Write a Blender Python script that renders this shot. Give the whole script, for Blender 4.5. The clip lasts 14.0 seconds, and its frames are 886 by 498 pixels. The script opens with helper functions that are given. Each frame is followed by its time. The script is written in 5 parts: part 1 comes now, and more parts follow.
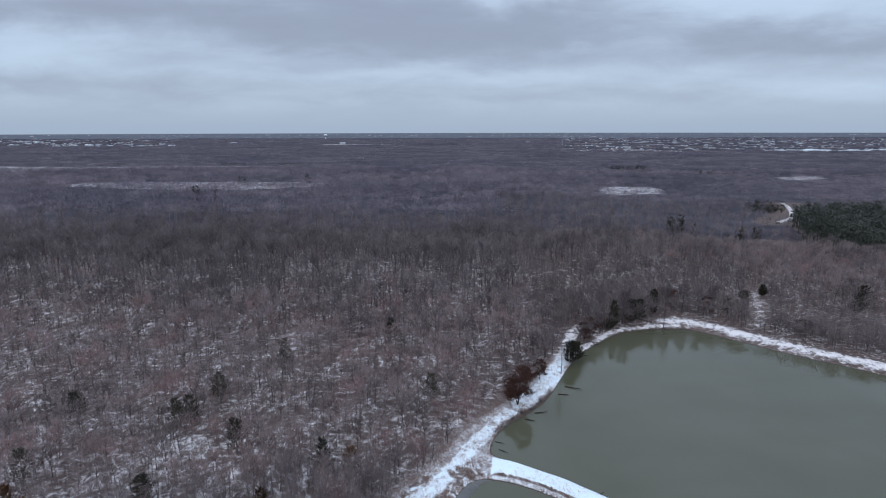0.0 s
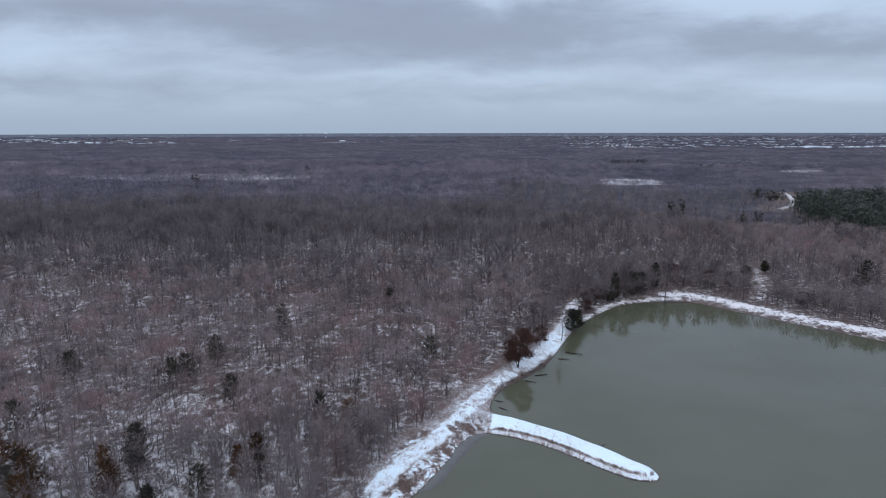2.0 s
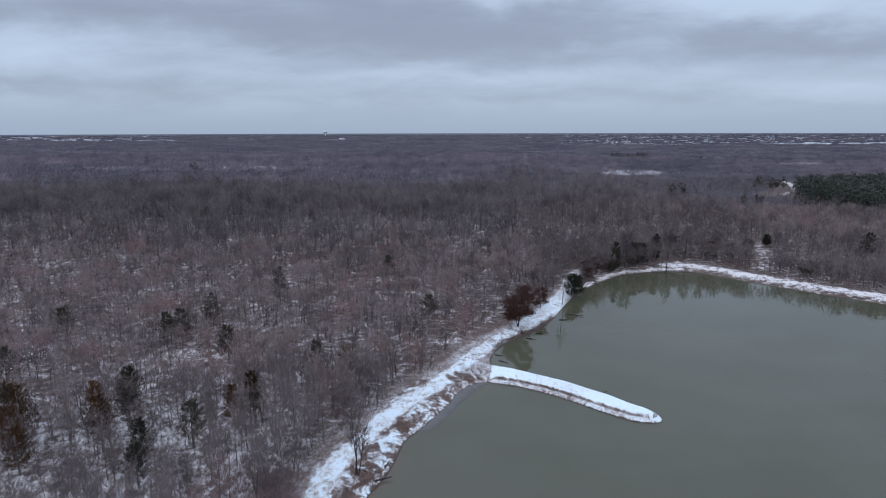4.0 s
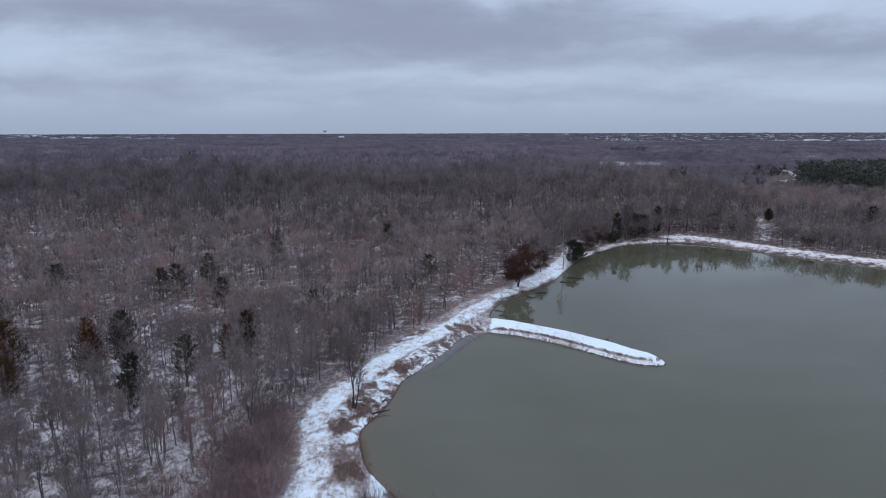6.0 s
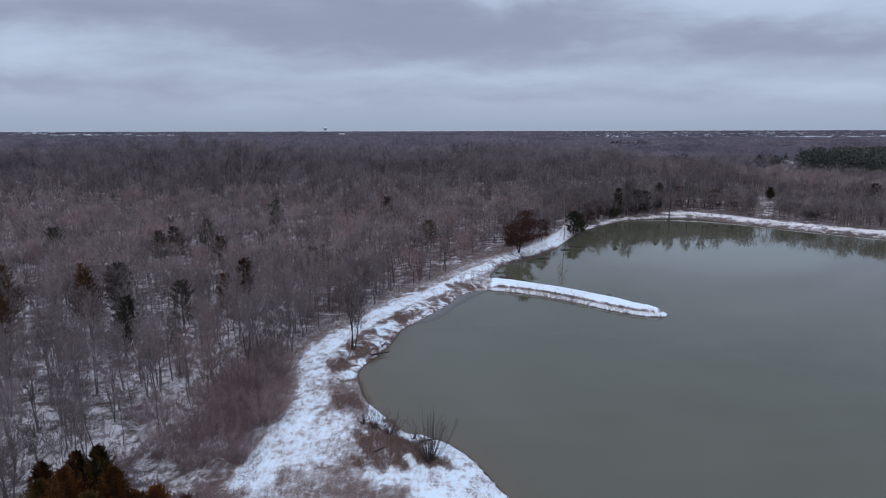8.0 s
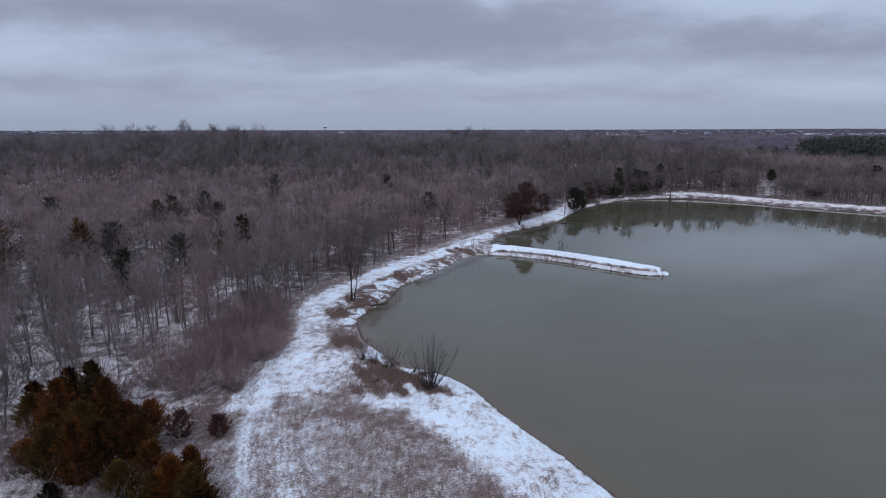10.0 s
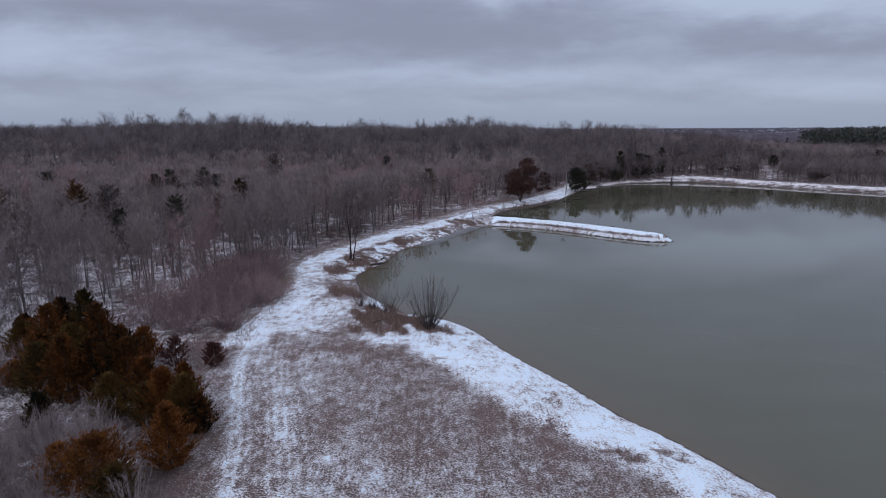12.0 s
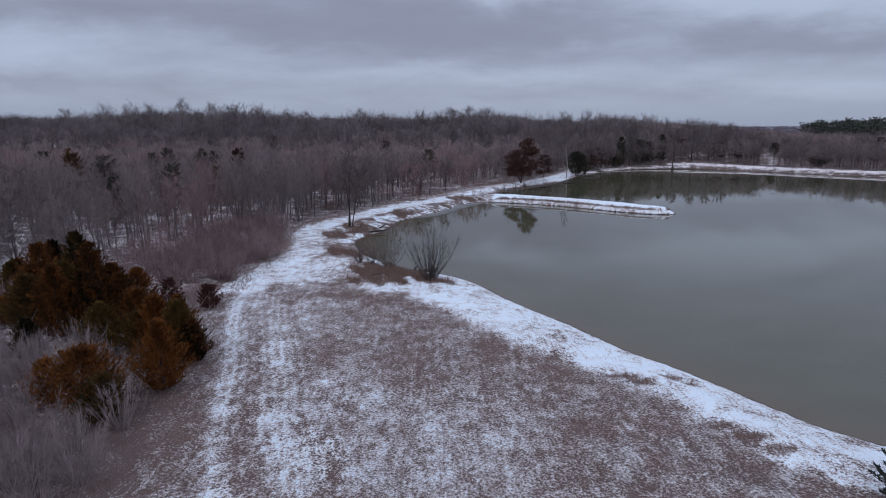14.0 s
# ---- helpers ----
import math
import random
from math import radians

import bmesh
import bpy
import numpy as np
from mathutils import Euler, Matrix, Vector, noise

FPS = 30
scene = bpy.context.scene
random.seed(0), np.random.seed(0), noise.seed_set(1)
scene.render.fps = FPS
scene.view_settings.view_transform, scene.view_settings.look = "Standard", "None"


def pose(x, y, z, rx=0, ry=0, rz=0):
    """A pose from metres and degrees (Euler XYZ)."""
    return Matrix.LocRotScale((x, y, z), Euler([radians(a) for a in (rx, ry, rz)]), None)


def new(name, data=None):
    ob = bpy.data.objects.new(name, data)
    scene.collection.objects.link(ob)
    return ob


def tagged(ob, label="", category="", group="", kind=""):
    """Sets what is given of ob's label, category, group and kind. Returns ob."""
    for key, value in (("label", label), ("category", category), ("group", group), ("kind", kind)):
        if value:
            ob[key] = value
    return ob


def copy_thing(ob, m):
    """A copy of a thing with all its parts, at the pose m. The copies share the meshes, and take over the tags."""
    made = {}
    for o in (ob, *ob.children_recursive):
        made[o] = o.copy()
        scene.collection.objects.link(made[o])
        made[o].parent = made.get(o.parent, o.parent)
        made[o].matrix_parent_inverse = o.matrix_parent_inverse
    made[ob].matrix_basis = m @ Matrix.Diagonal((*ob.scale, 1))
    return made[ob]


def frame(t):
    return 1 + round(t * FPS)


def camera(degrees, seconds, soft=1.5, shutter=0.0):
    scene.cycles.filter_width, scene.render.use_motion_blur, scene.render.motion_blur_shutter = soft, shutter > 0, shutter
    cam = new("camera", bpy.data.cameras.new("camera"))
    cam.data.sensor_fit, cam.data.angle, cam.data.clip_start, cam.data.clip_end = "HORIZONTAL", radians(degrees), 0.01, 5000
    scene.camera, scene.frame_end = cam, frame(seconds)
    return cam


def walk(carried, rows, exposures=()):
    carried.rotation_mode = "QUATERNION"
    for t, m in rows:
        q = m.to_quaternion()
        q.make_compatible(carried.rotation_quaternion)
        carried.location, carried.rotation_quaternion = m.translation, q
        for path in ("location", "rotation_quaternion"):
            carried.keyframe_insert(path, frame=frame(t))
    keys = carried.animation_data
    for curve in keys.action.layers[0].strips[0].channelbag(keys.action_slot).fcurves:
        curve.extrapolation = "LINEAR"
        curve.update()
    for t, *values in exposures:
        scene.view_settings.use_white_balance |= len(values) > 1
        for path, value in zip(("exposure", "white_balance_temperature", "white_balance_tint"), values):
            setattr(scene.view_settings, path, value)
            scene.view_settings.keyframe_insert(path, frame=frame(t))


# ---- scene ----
# A drone sinks straight down from 93 m to 18 m beside a pond in leafless, snow-dusted woods.
cam = camera(75.0, 14.0, soft=0.95)
ROLL = 0.12
ROWS = [
    (0.0, 0.00, 0.00, 93.07, -11.62, 0.02), (0.5, 0.03, 0.06, 90.20, -11.615, 0.01), (1.0, 0.07, -0.04, 86.95, -11.615, 0.01),
    (1.5, 0.16, -0.24, 83.36, -11.615, 0.02), (2.0, 0.24, -0.44, 79.72, -11.61, 0.035), (2.5, 0.27, -0.60, 76.12, -11.60, 0.04),
    (3.0, 0.31, -0.70, 72.54, -11.595, 0.03), (5.5, 0.47, -0.95, 54.60, -11.565, -0.035), (6.0, 0.49, -1.10, 51.45, -11.555, -0.035),
    (6.5, 0.49, -1.36, 48.52, -11.56, -0.025), (7.0, 0.50, -1.56, 45.78, -11.585, -0.005), (7.5, 0.52, -1.75, 43.13, -11.615, 0.005),
    (8.0, 0.52, -1.98, 40.52, -11.635, 0.0), (10.5, 0.42, -2.65, 29.33, -11.645, -0.025), (11.0, 0.42, -2.68, 27.35, -11.645, -0.02),
    (11.5, 0.44, -2.73, 25.57, -11.65, 0.0), (12.0, 0.45, -2.78, 23.88, -11.655, 0.025), (12.5, 0.43, -2.82, 22.28, -11.667, 0.02),
    (13.0, 0.40, -2.79, 20.75, -11.682, -0.01), (13.5, 0.36, -2.74, 19.33, -11.697, -0.025), (14.0, 0.30, -2.62, 18.00, -11.72, -0.033),
]
EXPOSURES = [(0.0, 0.17, 6480, 12), (3.0, 0.14, 6480, 13), (5.5, 0.06, 6480, 15), (8.0, -0.03, 6500, 17), (14.0, -0.21, 6590, 21)]
walk(cam, [(t, pose(x, y, z, 90 + p, ROLL, w)) for t, x, y, z, p, w in ROWS], EXPOSURES)

# ---------------------------------------------------------------- world and sun
class Nodes:
    """Short forms for building a node tree."""

    def __init__(self, tree):
        self.t = tree
        tree.nodes.clear()

    def put(self, kind, **values):
        n = self.t.nodes.new(kind)
        for k, v in values.items():
            if k == "operation":
                n.operation = v
            elif k == "data_type":
                n.data_type = v
            elif k == "attribute_name":
                n.attribute_name = v
            elif k == "blend_type":
                n.blend_type = v
        return n

    def set(self, sock, v):
        if hasattr(v, "links"):
            self.t.links.new(v, sock)
        elif v is not None:
            sock.default_value = v

    def math(self, op, a, b=None, c=None, clamp=False):
        n = self.put("ShaderNodeMath", operation=op)
        n.use_clamp = clamp
        for s, v in zip(n.inputs, (a, b, c)):
            self.set(s, v)
        return n.outputs[0]

    def mix(self, f, a, b, mode="MIX"):
        n = self.put("ShaderNodeMix", data_type="RGBA", blend_type=mode)
        self.set(n.inputs["Factor"], f)
        for key, v in ((6, a), (7, b)):
            self.set(n.inputs[key], (*v, 1) if isinstance(v, tuple) and len(v) == 3 else v)
        return n.outputs[2]

    def noise(self, vec, scale, detail=3.0, rough=0.55, distort=0.0):
        n = self.put("ShaderNodeTexNoise")
        self.set(n.inputs["Vector"], vec)
        n.inputs["Scale"].default_value = scale
        n.inputs["Detail"].default_value = detail
        n.inputs["Roughness"].default_value = rough
        n.inputs["Distortion"].default_value = distort
        return n.outputs["Fac"]

    def mapped(self, vec, scale, loc=(0, 0, 0)):
        n = self.put("ShaderNodeMapping")
        self.set(n.inputs["Vector"], vec)
        n.inputs["Scale"].default_value = scale
        n.inputs["Location"].default_value = loc
        return n.outputs[0]

    def attr(self, name):
        return self.put("ShaderNodeAttribute", attribute_name=name).outputs["Fac"]

    def ramp(self, f, lo, hi):
        n = self.put("ShaderNodeMapRange")
        n.interpolation_type = "SMOOTHSTEP"
        self.set(n.inputs["Value"], f)
        n.inputs["From Min"].default_value, n.inputs["From Max"].default_value = lo, hi
        return n.outputs[0]

    def bump(self, height, strength, distance):
        n = self.put("ShaderNodeBump")
        self.set(n.inputs["Height"], height)
        n.inputs["Strength"].default_value, n.inputs["Distance"].default_value = strength, distance
        return n.outputs[0]


SUN_UP, SUN_TURN = radians(38), radians(200)
world = bpy.data.worlds.new("overcast_sky")
scene.world = world
world.use_nodes = True
n = Nodes(world.node_tree)
sky = n.put("ShaderNodeTexSky")
sky.sky_type, sky.sun_disc, sky.sun_elevation, sky.sun_rotation = "NISHITA", False, SUN_UP, SUN_TURN
way = n.put("ShaderNodeTexCoord").outputs["Generated"]
sep = n.put("ShaderNodeSeparateXYZ")
n.set(sep.inputs[0], way)
up = n.math("MAXIMUM", sep.outputs[2], 0.0)
# a cloud deck: long soft banks, drawn in the sky's own slope coordinates to the north
ahead = n.math("MAXIMUM", sep.outputs[1], 0.05)
side = n.math("DIVIDE", sep.outputs[0], ahead)
rise = n.math("DIVIDE", sep.outputs[2], ahead)
wob = n.put("ShaderNodeCombineXYZ")
n.set(wob.inputs[0], n.math("MULTIPLY", side, 3.2))
n.set(wob.inputs[1], n.math("MULTIPLY", rise, 10.0))
warp = n.noise(wob.outputs[0], 1.0, 5.0, 0.6, 0.6)
warp2 = n.noise(n.mapped(wob.outputs[0], (1.2, 1.0, 1), (9, 4, 0)), 1.0, 5.0, 0.6, 0.6)
side = n.math("ADD", side, n.math("MULTIPLY_ADD", warp, 0.50, -0.25))
rise = n.math("ADD", rise, n.math("MULTIPLY_ADD", warp2, 0.09, -0.045))
# centre, half widths and weight of each bank (minus: dark)
BANKS = [(-0.08, 0.172, 0.36, 0.050, -1.0), (0.57, 0.142, 0.30, 0.022, -0.75), (-0.66, 0.192, 0.24, 0.022, -0.6), (0.10, 0.214, 0.07, 0.018, 0.9), (0.50, 0.210, 0.20, 0.034, 1.1), (0.27, 0.138, 0.07, 0.014, 0.6), (-0.68, 0.135, 0.19, 0.024, 0.7), (0.0, 0.093, 0.34, 0.012, 0.45), (0.66, 0.070, 0.17, 0.014, 0.5), (-0.62, 0.080, 0.22, 0.014, -0.35), (0.1, 0.055, 0.5, 0.010, -0.2), (-0.30, 0.125, 0.12, 0.012, 0.35)]
total = None
for u0, w0, ru, rw, k in BANKS:
    du = n.math("MULTIPLY", n.math("SUBTRACT", side, u0), 1 / ru)
    dw = n.math("MULTIPLY", n.math("SUBTRACT", rise, w0), 1 / rw)
    q = n.math("ADD", n.math("MULTIPLY", du, du), n.math("MULTIPLY", dw, dw))
    g = n.math("MULTIPLY", n.math("EXPONENT", n.math("MULTIPLY", q, -0.7)), k)
    total = g if total is None else n.math("ADD", total, g)
fleck = n.noise(n.mapped(wob.outputs[0], (1.6, 2.4, 1), (2, 7, 0)), 1.0, 5.0, 0.6, 0.3)
cover = n.math("ADD", n.math("MULTIPLY", total, 0.46), n.math("MULTIPLY_ADD", fleck, 0.55, 0.24))
shade = n.ramp(cover, 0.0, 1.0)
cloud = n.mix(shade, (0.275, 0.328, 0.428), (0.475, 0.605, 0.755))
haze = n.ramp(up, 0.0, 0.06)
cloud = n.mix(haze, (0.325, 0.418, 0.540), cloud)
# an overcast sky is about three times as bright overhead as at the horizon
lift = n.math("MULTIPLY_ADD", n.ramp(up, 0.20, 0.95), 1.45, 1.0)
scale = n.put("ShaderNodeVectorMath", operation="SCALE")
n.set(scale.inputs[0], cloud)
n.set(scale.inputs["Scale"], lift)
thin = n.put("ShaderNodeVectorMath", operation="SCALE")
n.set(thin.inputs[0], sky.outputs[0])
thin.inputs["Scale"].default_value = 0.10
air = n.mix(0.06, scale.outputs[0], thin.outputs[0])
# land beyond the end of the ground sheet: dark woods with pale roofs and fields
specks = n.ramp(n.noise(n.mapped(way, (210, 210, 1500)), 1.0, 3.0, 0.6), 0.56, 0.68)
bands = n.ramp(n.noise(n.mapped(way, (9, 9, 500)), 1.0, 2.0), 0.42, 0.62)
# backdrop colours with the blue distance haze already mixed in
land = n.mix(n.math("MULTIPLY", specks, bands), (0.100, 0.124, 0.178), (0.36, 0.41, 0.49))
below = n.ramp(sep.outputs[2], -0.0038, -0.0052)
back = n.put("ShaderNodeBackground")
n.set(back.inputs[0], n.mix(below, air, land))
back.inputs[1].default_value = 1.0
out = n.put("ShaderNodeOutputWorld")
n.set(out.inputs[0], back.outputs[0])

sun = new("sun", bpy.data.lights.new("sun", "SUN"))
sun.data.energy, sun.data.angle, sun.data.color = 0.55, radians(35), (1.0, 0.97, 0.93)
sun.matrix_world = pose(0, 0, 300, 90 - 38, 0, 180 - 200)

# ---------------------------------------------------------------- materials
def material(name, build, rough=0.9, spec=0.2):
    """A Principled material; build(n, bsdf) links what it needs."""
    m = bpy.data.materials.new(name)
    m.use_nodes = True
    n = Nodes(m.node_tree)
    b = n.put("ShaderNodeBsdfPrincipled")
    b.inputs["Roughness"].default_value = rough
    b.inputs["Specular IOR Level"].default_value = spec
    build(n, b)
    o = n.put("ShaderNodeOutputMaterial")
    n.set(o.inputs[0], b.outputs[0])
    return m


def place(n):
    return n.put("ShaderNodeNewGeometry").outputs["Position"]


SNOW = (0.80, 0.895, 0.945)


def ground_nodes(n, b):
    p = place(n)
    fine = n.noise(p, 7.0, 5.0, 0.72)
    clump = n.noise(n.mapped(p, (1.0, 0.8, 1)), 1.5, 4.0, 0.62)
    mid = n.noise(p, 0.42, 4.0, 0.6)
    wide = n.noise(p, 0.055, 3.0, 0.5)
    streak = n.noise(n.mapped(p, (2.4, 0.45, 1)), 1.0, 4.0, 0.6)
    snow, grass, mud, track, edge, patchy = (n.attr(a) for a in ("snow", "grass", "mud", "track", "edge", "patchy"))
    shore = n.math("MULTIPLY_ADD", n.math("SUBTRACT", clump, 0.5), 1.1, n.attr("shore"))
    # a broken dark lip along the jetty's face, and the bare waterline
    face = n.attr("face")
    lip = n.math("MULTIPLY", n.math("SUBTRACT", 1.0, n.ramp(n.math("ABSOLUTE", n.math("SUBTRACT", shore, 1.75)), 0.10, 0.55)), n.math("MULTIPLY", face, n.ramp(fine, 0.30, 0.58)))
    snow = n.math("SUBTRACT", snow, n.math("MULTIPLY", n.math("MULTIPLY", face, 0.24), n.math("SUBTRACT", 1.0, n.ramp(shore, 1.2, 1.9))))
    bare = n.math("MAXIMUM", n.math("MULTIPLY", lip, 0.9), n.math("SUBTRACT", 1.0, n.ramp(shore, 0.05, 0.42)))
    mud = n.math("MAXIMUM", mud, n.math("MULTIPLY", bare, 0.9))
    snow = n.math("SUBTRACT", snow, n.math("MULTIPLY", bare, 0.62))
    blotch = n.noise(p, 0.38, 4.0, 0.65, 0.6)
    litter = n.mix(n.ramp(mid, 0.3, 0.7), (0.095, 0.066, 0.060), (0.165, 0.120, 0.108))
    litter = n.mix(n.ramp(fine, 0.45, 0.75), litter, (0.060, 0.047, 0.044))
    straw = n.mix(n.ramp(fine, 0.3, 0.7), (0.090, 0.060, 0.053), (0.215, 0.146, 0.127))
    straw = n.mix(n.ramp(mid, 0.4, 0.75), straw, (0.105, 0.072, 0.064))
    earth = n.mix(grass, litter, straw)
    earth = n.mix(mud, earth, (0.055, 0.043, 0.036))
    # snow lies in the wheel lines and thins out in speckles
    wander = n.math("MULTIPLY_ADD", mid, 1.2, edge)
    wave = n.math("MULTIPLY", n.math("ADD", n.math("COSINE", n.math("MULTIPLY_ADD", wander, 1.53, -1.7)), n.math("MULTIPLY", n.math("COSINE", n.math("MULTIPLY", wander, 9.1)), n.math("MULTIPLY_ADD", streak, 1.6, -0.3))), track)
    speck = n.math("ADD", n.math("MULTIPLY_ADD", fine, 0.86, n.math("MULTIPLY_ADD", clump, 0.34, -0.11)), n.math("ADD", n.math("MULTIPLY", mid, 0.28), n.math("ADD", n.math("MULTIPLY", wide, 0.24), n.math("MULTIPLY", streak, 0.22))))
    lying = n.math("ADD", n.math("MULTIPLY", n.math("SUBTRACT", speck, 0.865), 2.0), n.math("ADD", n.math("MULTIPLY", n.math("SUBTRACT", blotch, 0.5), n.math("MULTIPLY", patchy, 3.4)), n.math("MULTIPLY_ADD", wave, 0.085, snow)))
    firm = n.ramp(lying, 0.38, 0.70)
    # on the field the snow is caught loosely between the stalks
    loose = n.math("MULTIPLY", n.ramp(lying, 0.25, 0.82), 0.92)
    stalks = n.math("MULTIPLY", grass, n.math("SUBTRACT", 1.0, n.ramp(snow, 0.52, 0.62)))
    cover = n.math("ADD", n.math("MULTIPLY", firm, n.math("SUBTRACT", 1.0, stalks)), n.math("MULTIPLY", loose, stalks))
    white = n.mix(n.ramp(mid, 0.35, 0.7), SNOW, (0.74, 0.82, 0.885))
    white = n.mix(n.math("MULTIPLY", grass, n.ramp(lying, 0.56, 0.84)), (0.76, 0.70, 0.69), white)
    n.set(b.inputs["Base Color"], n.mix(cover, earth, white))
    n.set(b.inputs["Roughness"], n.math("MULTIPLY_ADD", cover, -0.25, 0.95))
    n.set(b.inputs["Normal"], n.bump(n.math("MULTIPLY_ADD", cover, 0.5, fine), 0.6, 0.12))


GROUND = material("snow_dusted_ground", ground_nodes, 0.9, 0.15)


def water_nodes(n, b):
    p = place(n)
    murk = n.noise(p, 0.018, 3.0)
    body = n.mix(n.ramp(murk, 0.3, 0.7), (0.071, 0.068, 0.041), (0.087, 0.083, 0.056))
    n.set(b.inputs["Base Color"], n.mix(n.attr("shallow"), body, (0.120, 0.074, 0.048)))
    b.inputs["IOR"].default_value = 1.42
    ripple = n.noise(n.mapped(p, (1.0, 0.6, 1)), 1.1, 3.0, 0.5)
    breeze = n.ramp(n.noise(n.mapped(p, (0.010, 0.022, 1), (4, 2, 0)), 1.0, 3.0), 0.42, 0.66)
    n.set(b.inputs["Normal"], n.bump(n.math("MULTIPLY", ripple, n.math("MULTIPLY_ADD", breeze, 0.8, 0.12)), 0.25, 0.03))


WATER = material("turbid_pond_water", water_nodes, 0.012, 0.5)


def tinted(name, lo, hi, red=None, rough=0.9, stands=False):
    """A wood or leaf colour that varies from plant to plant (the tint attribute and the object) and along each stem."""
    def build(n, b):
        p = place(n)
        t = n.attr("tint")
        rnd = n.put("ShaderNodeObjectInfo").outputs["Random"]
        f = n.math("ADD", n.math("MULTIPLY", n.noise(p, 1.7, 3.0), 0.6), n.math("ADD", n.math("MULTIPLY", t, 0.55), n.math("MULTIPLY_ADD", rnd, 0.5, -0.35)), clamp=True)
        c = n.mix(f, lo, hi)
        if red:
            patch = n.ramp(n.noise(n.mapped(p, (1, 1, 0.2)), 0.045, 2.0), 0.52, 0.66)
            c = n.mix(n.math("MULTIPLY", patch, 0.5), c, red)
        if stands:
            # stands of different kinds of trees
            kind = n.ramp(n.noise(n.mapped(p, (0.55, 1.0, 0.0)), 0.0075, 4.0, 0.6), 0.36, 0.64)
            c = n.mix(kind, n.mix(1.0, c, (0.66, 0.66, 0.72), "MULTIPLY"), n.mix(1.0, c, (1.16, 1.08, 1.06), "MULTIPLY"))
            # single crowns and small groups
            group = n.ramp(n.noise(n.mapped(p, (1.0, 0.6, 0.0)), 0.05, 3.0, 0.6), 0.34, 0.66)
            c = n.mix(group, n.mix(1.0, c, (0.70, 0.70, 0.72), "MULTIPLY"), n.mix(1.0, c, (1.15, 1.12, 1.10), "MULTIPLY"))
        n.set(b.inputs["Base Color"], c)
    return material(name, build, rough, 0.15)


BARK = tinted("grey_brown_bark", (0.082, 0.070, 0.069), (0.220, 0.190, 0.185))
TWIG = tinted("bare_twigs", (0.062, 0.049, 0.049), (0.345, 0.272, 0.268), (0.32, 0.180, 0.170))
OLD_TWIG = tinted("old_wood_twigs", (0.066, 0.054, 0.056), (0.285, 0.236, 0.239))
SHORE_TWIG = tinted("lakeside_twigs", (0.080, 0.066, 0.066), (0.310, 0.250, 0.248))
GREY_TWIG = tinted("pale_grey_twigs", (0.150, 0.115, 0.114), (0.380, 0.305, 0.300))
# far twigs: the bluish haze of distance is put into the base colour
HAZE_TWIG = tinted("haze_tinted_bare_twigs", (0.140, 0.127, 0.148), (0.350, 0.314, 0.356), None, 0.9, True)
# colour darkened for the shade below the crowns, and blued for distance haze
SHADED_UNDERSTORY = tinted("shade_darkened_low_twigs", (0.040, 0.036, 0.044), (0.095, 0.086, 0.102), None, 0.95, True)
BLACK_BARK = tinted("dark_wet_bark", (0.030, 0.025, 0.024), (0.075, 0.062, 0.058))
PALE_BARK = tinted("pale_birch_bark", (0.19, 0.18, 0.17), (0.32, 0.30, 0.29))
BUSH_TWIG = tinted("maroon_brush_twigs", (0.075, 0.050, 0.050), (0.390, 0.270, 0.264))
STRAW = tinted("dry_grass_blades", (0.150, 0.094, 0.076), (0.36, 0.250, 0.210))
CEDAR = tinted("rust_green_cedar", (0.004, 0.005, 0.002), (0.270, 0.092, 0.022))
OLIVE_CEDAR = tinted("olive_green_cedar", (0.004, 0.006, 0.003), (0.140, 0.076, 0.020))
DULL_CEDAR = tinted("dull_rust_cedar", (0.014, 0.011, 0.007), (0.150, 0.070, 0.030))
WOOD_CEDAR = tinted("grey_green_cedar", (0.022, 0.022, 0.018), (0.095, 0.083, 0.062))
CEDAR_DARK = tinted("dark_green_cedar", (0.016, 0.018, 0.014), (0.078, 0.070, 0.046))
PINE = tinted("pine_needles", (0.034, 0.040, 0.034), (0.092, 0.098, 0.082))
OAK_LEAF = tinted("withered_oak_leaves", (0.036, 0.019, 0.017), (0.118, 0.056, 0.044))
MAROON = tinted("maroon_cedar", (0.030, 0.012, 0.011), (0.110, 0.042, 0.036))
ROOF = tinted("snowy_roof", (0.30, 0.32, 0.35), (0.80, 0.83, 0.86), None, 0.7)
WALLS = tinted("pale_siding", (0.25, 0.25, 0.26), (0.60, 0.60, 0.60))
TOWER_PAINT = tinted("pale_tank_paint", (0.55, 0.58, 0.62), (0.70, 0.73, 0.76), None, 0.5)


def ice_nodes(n, b):
    p = place(n)
    n.set(b.inputs["Base Color"], n.mix(n.noise(p, 0.5, 4.0), (0.082, 0.074, 0.067), (0.150, 0.140, 0.134)))
    n.set(b.inputs["Normal"], n.bump(n.noise(p, 3.0, 3.0), 0.2, 0.02))


ICE = material("thin_grey_ice", ice_nodes, 0.32, 0.4)

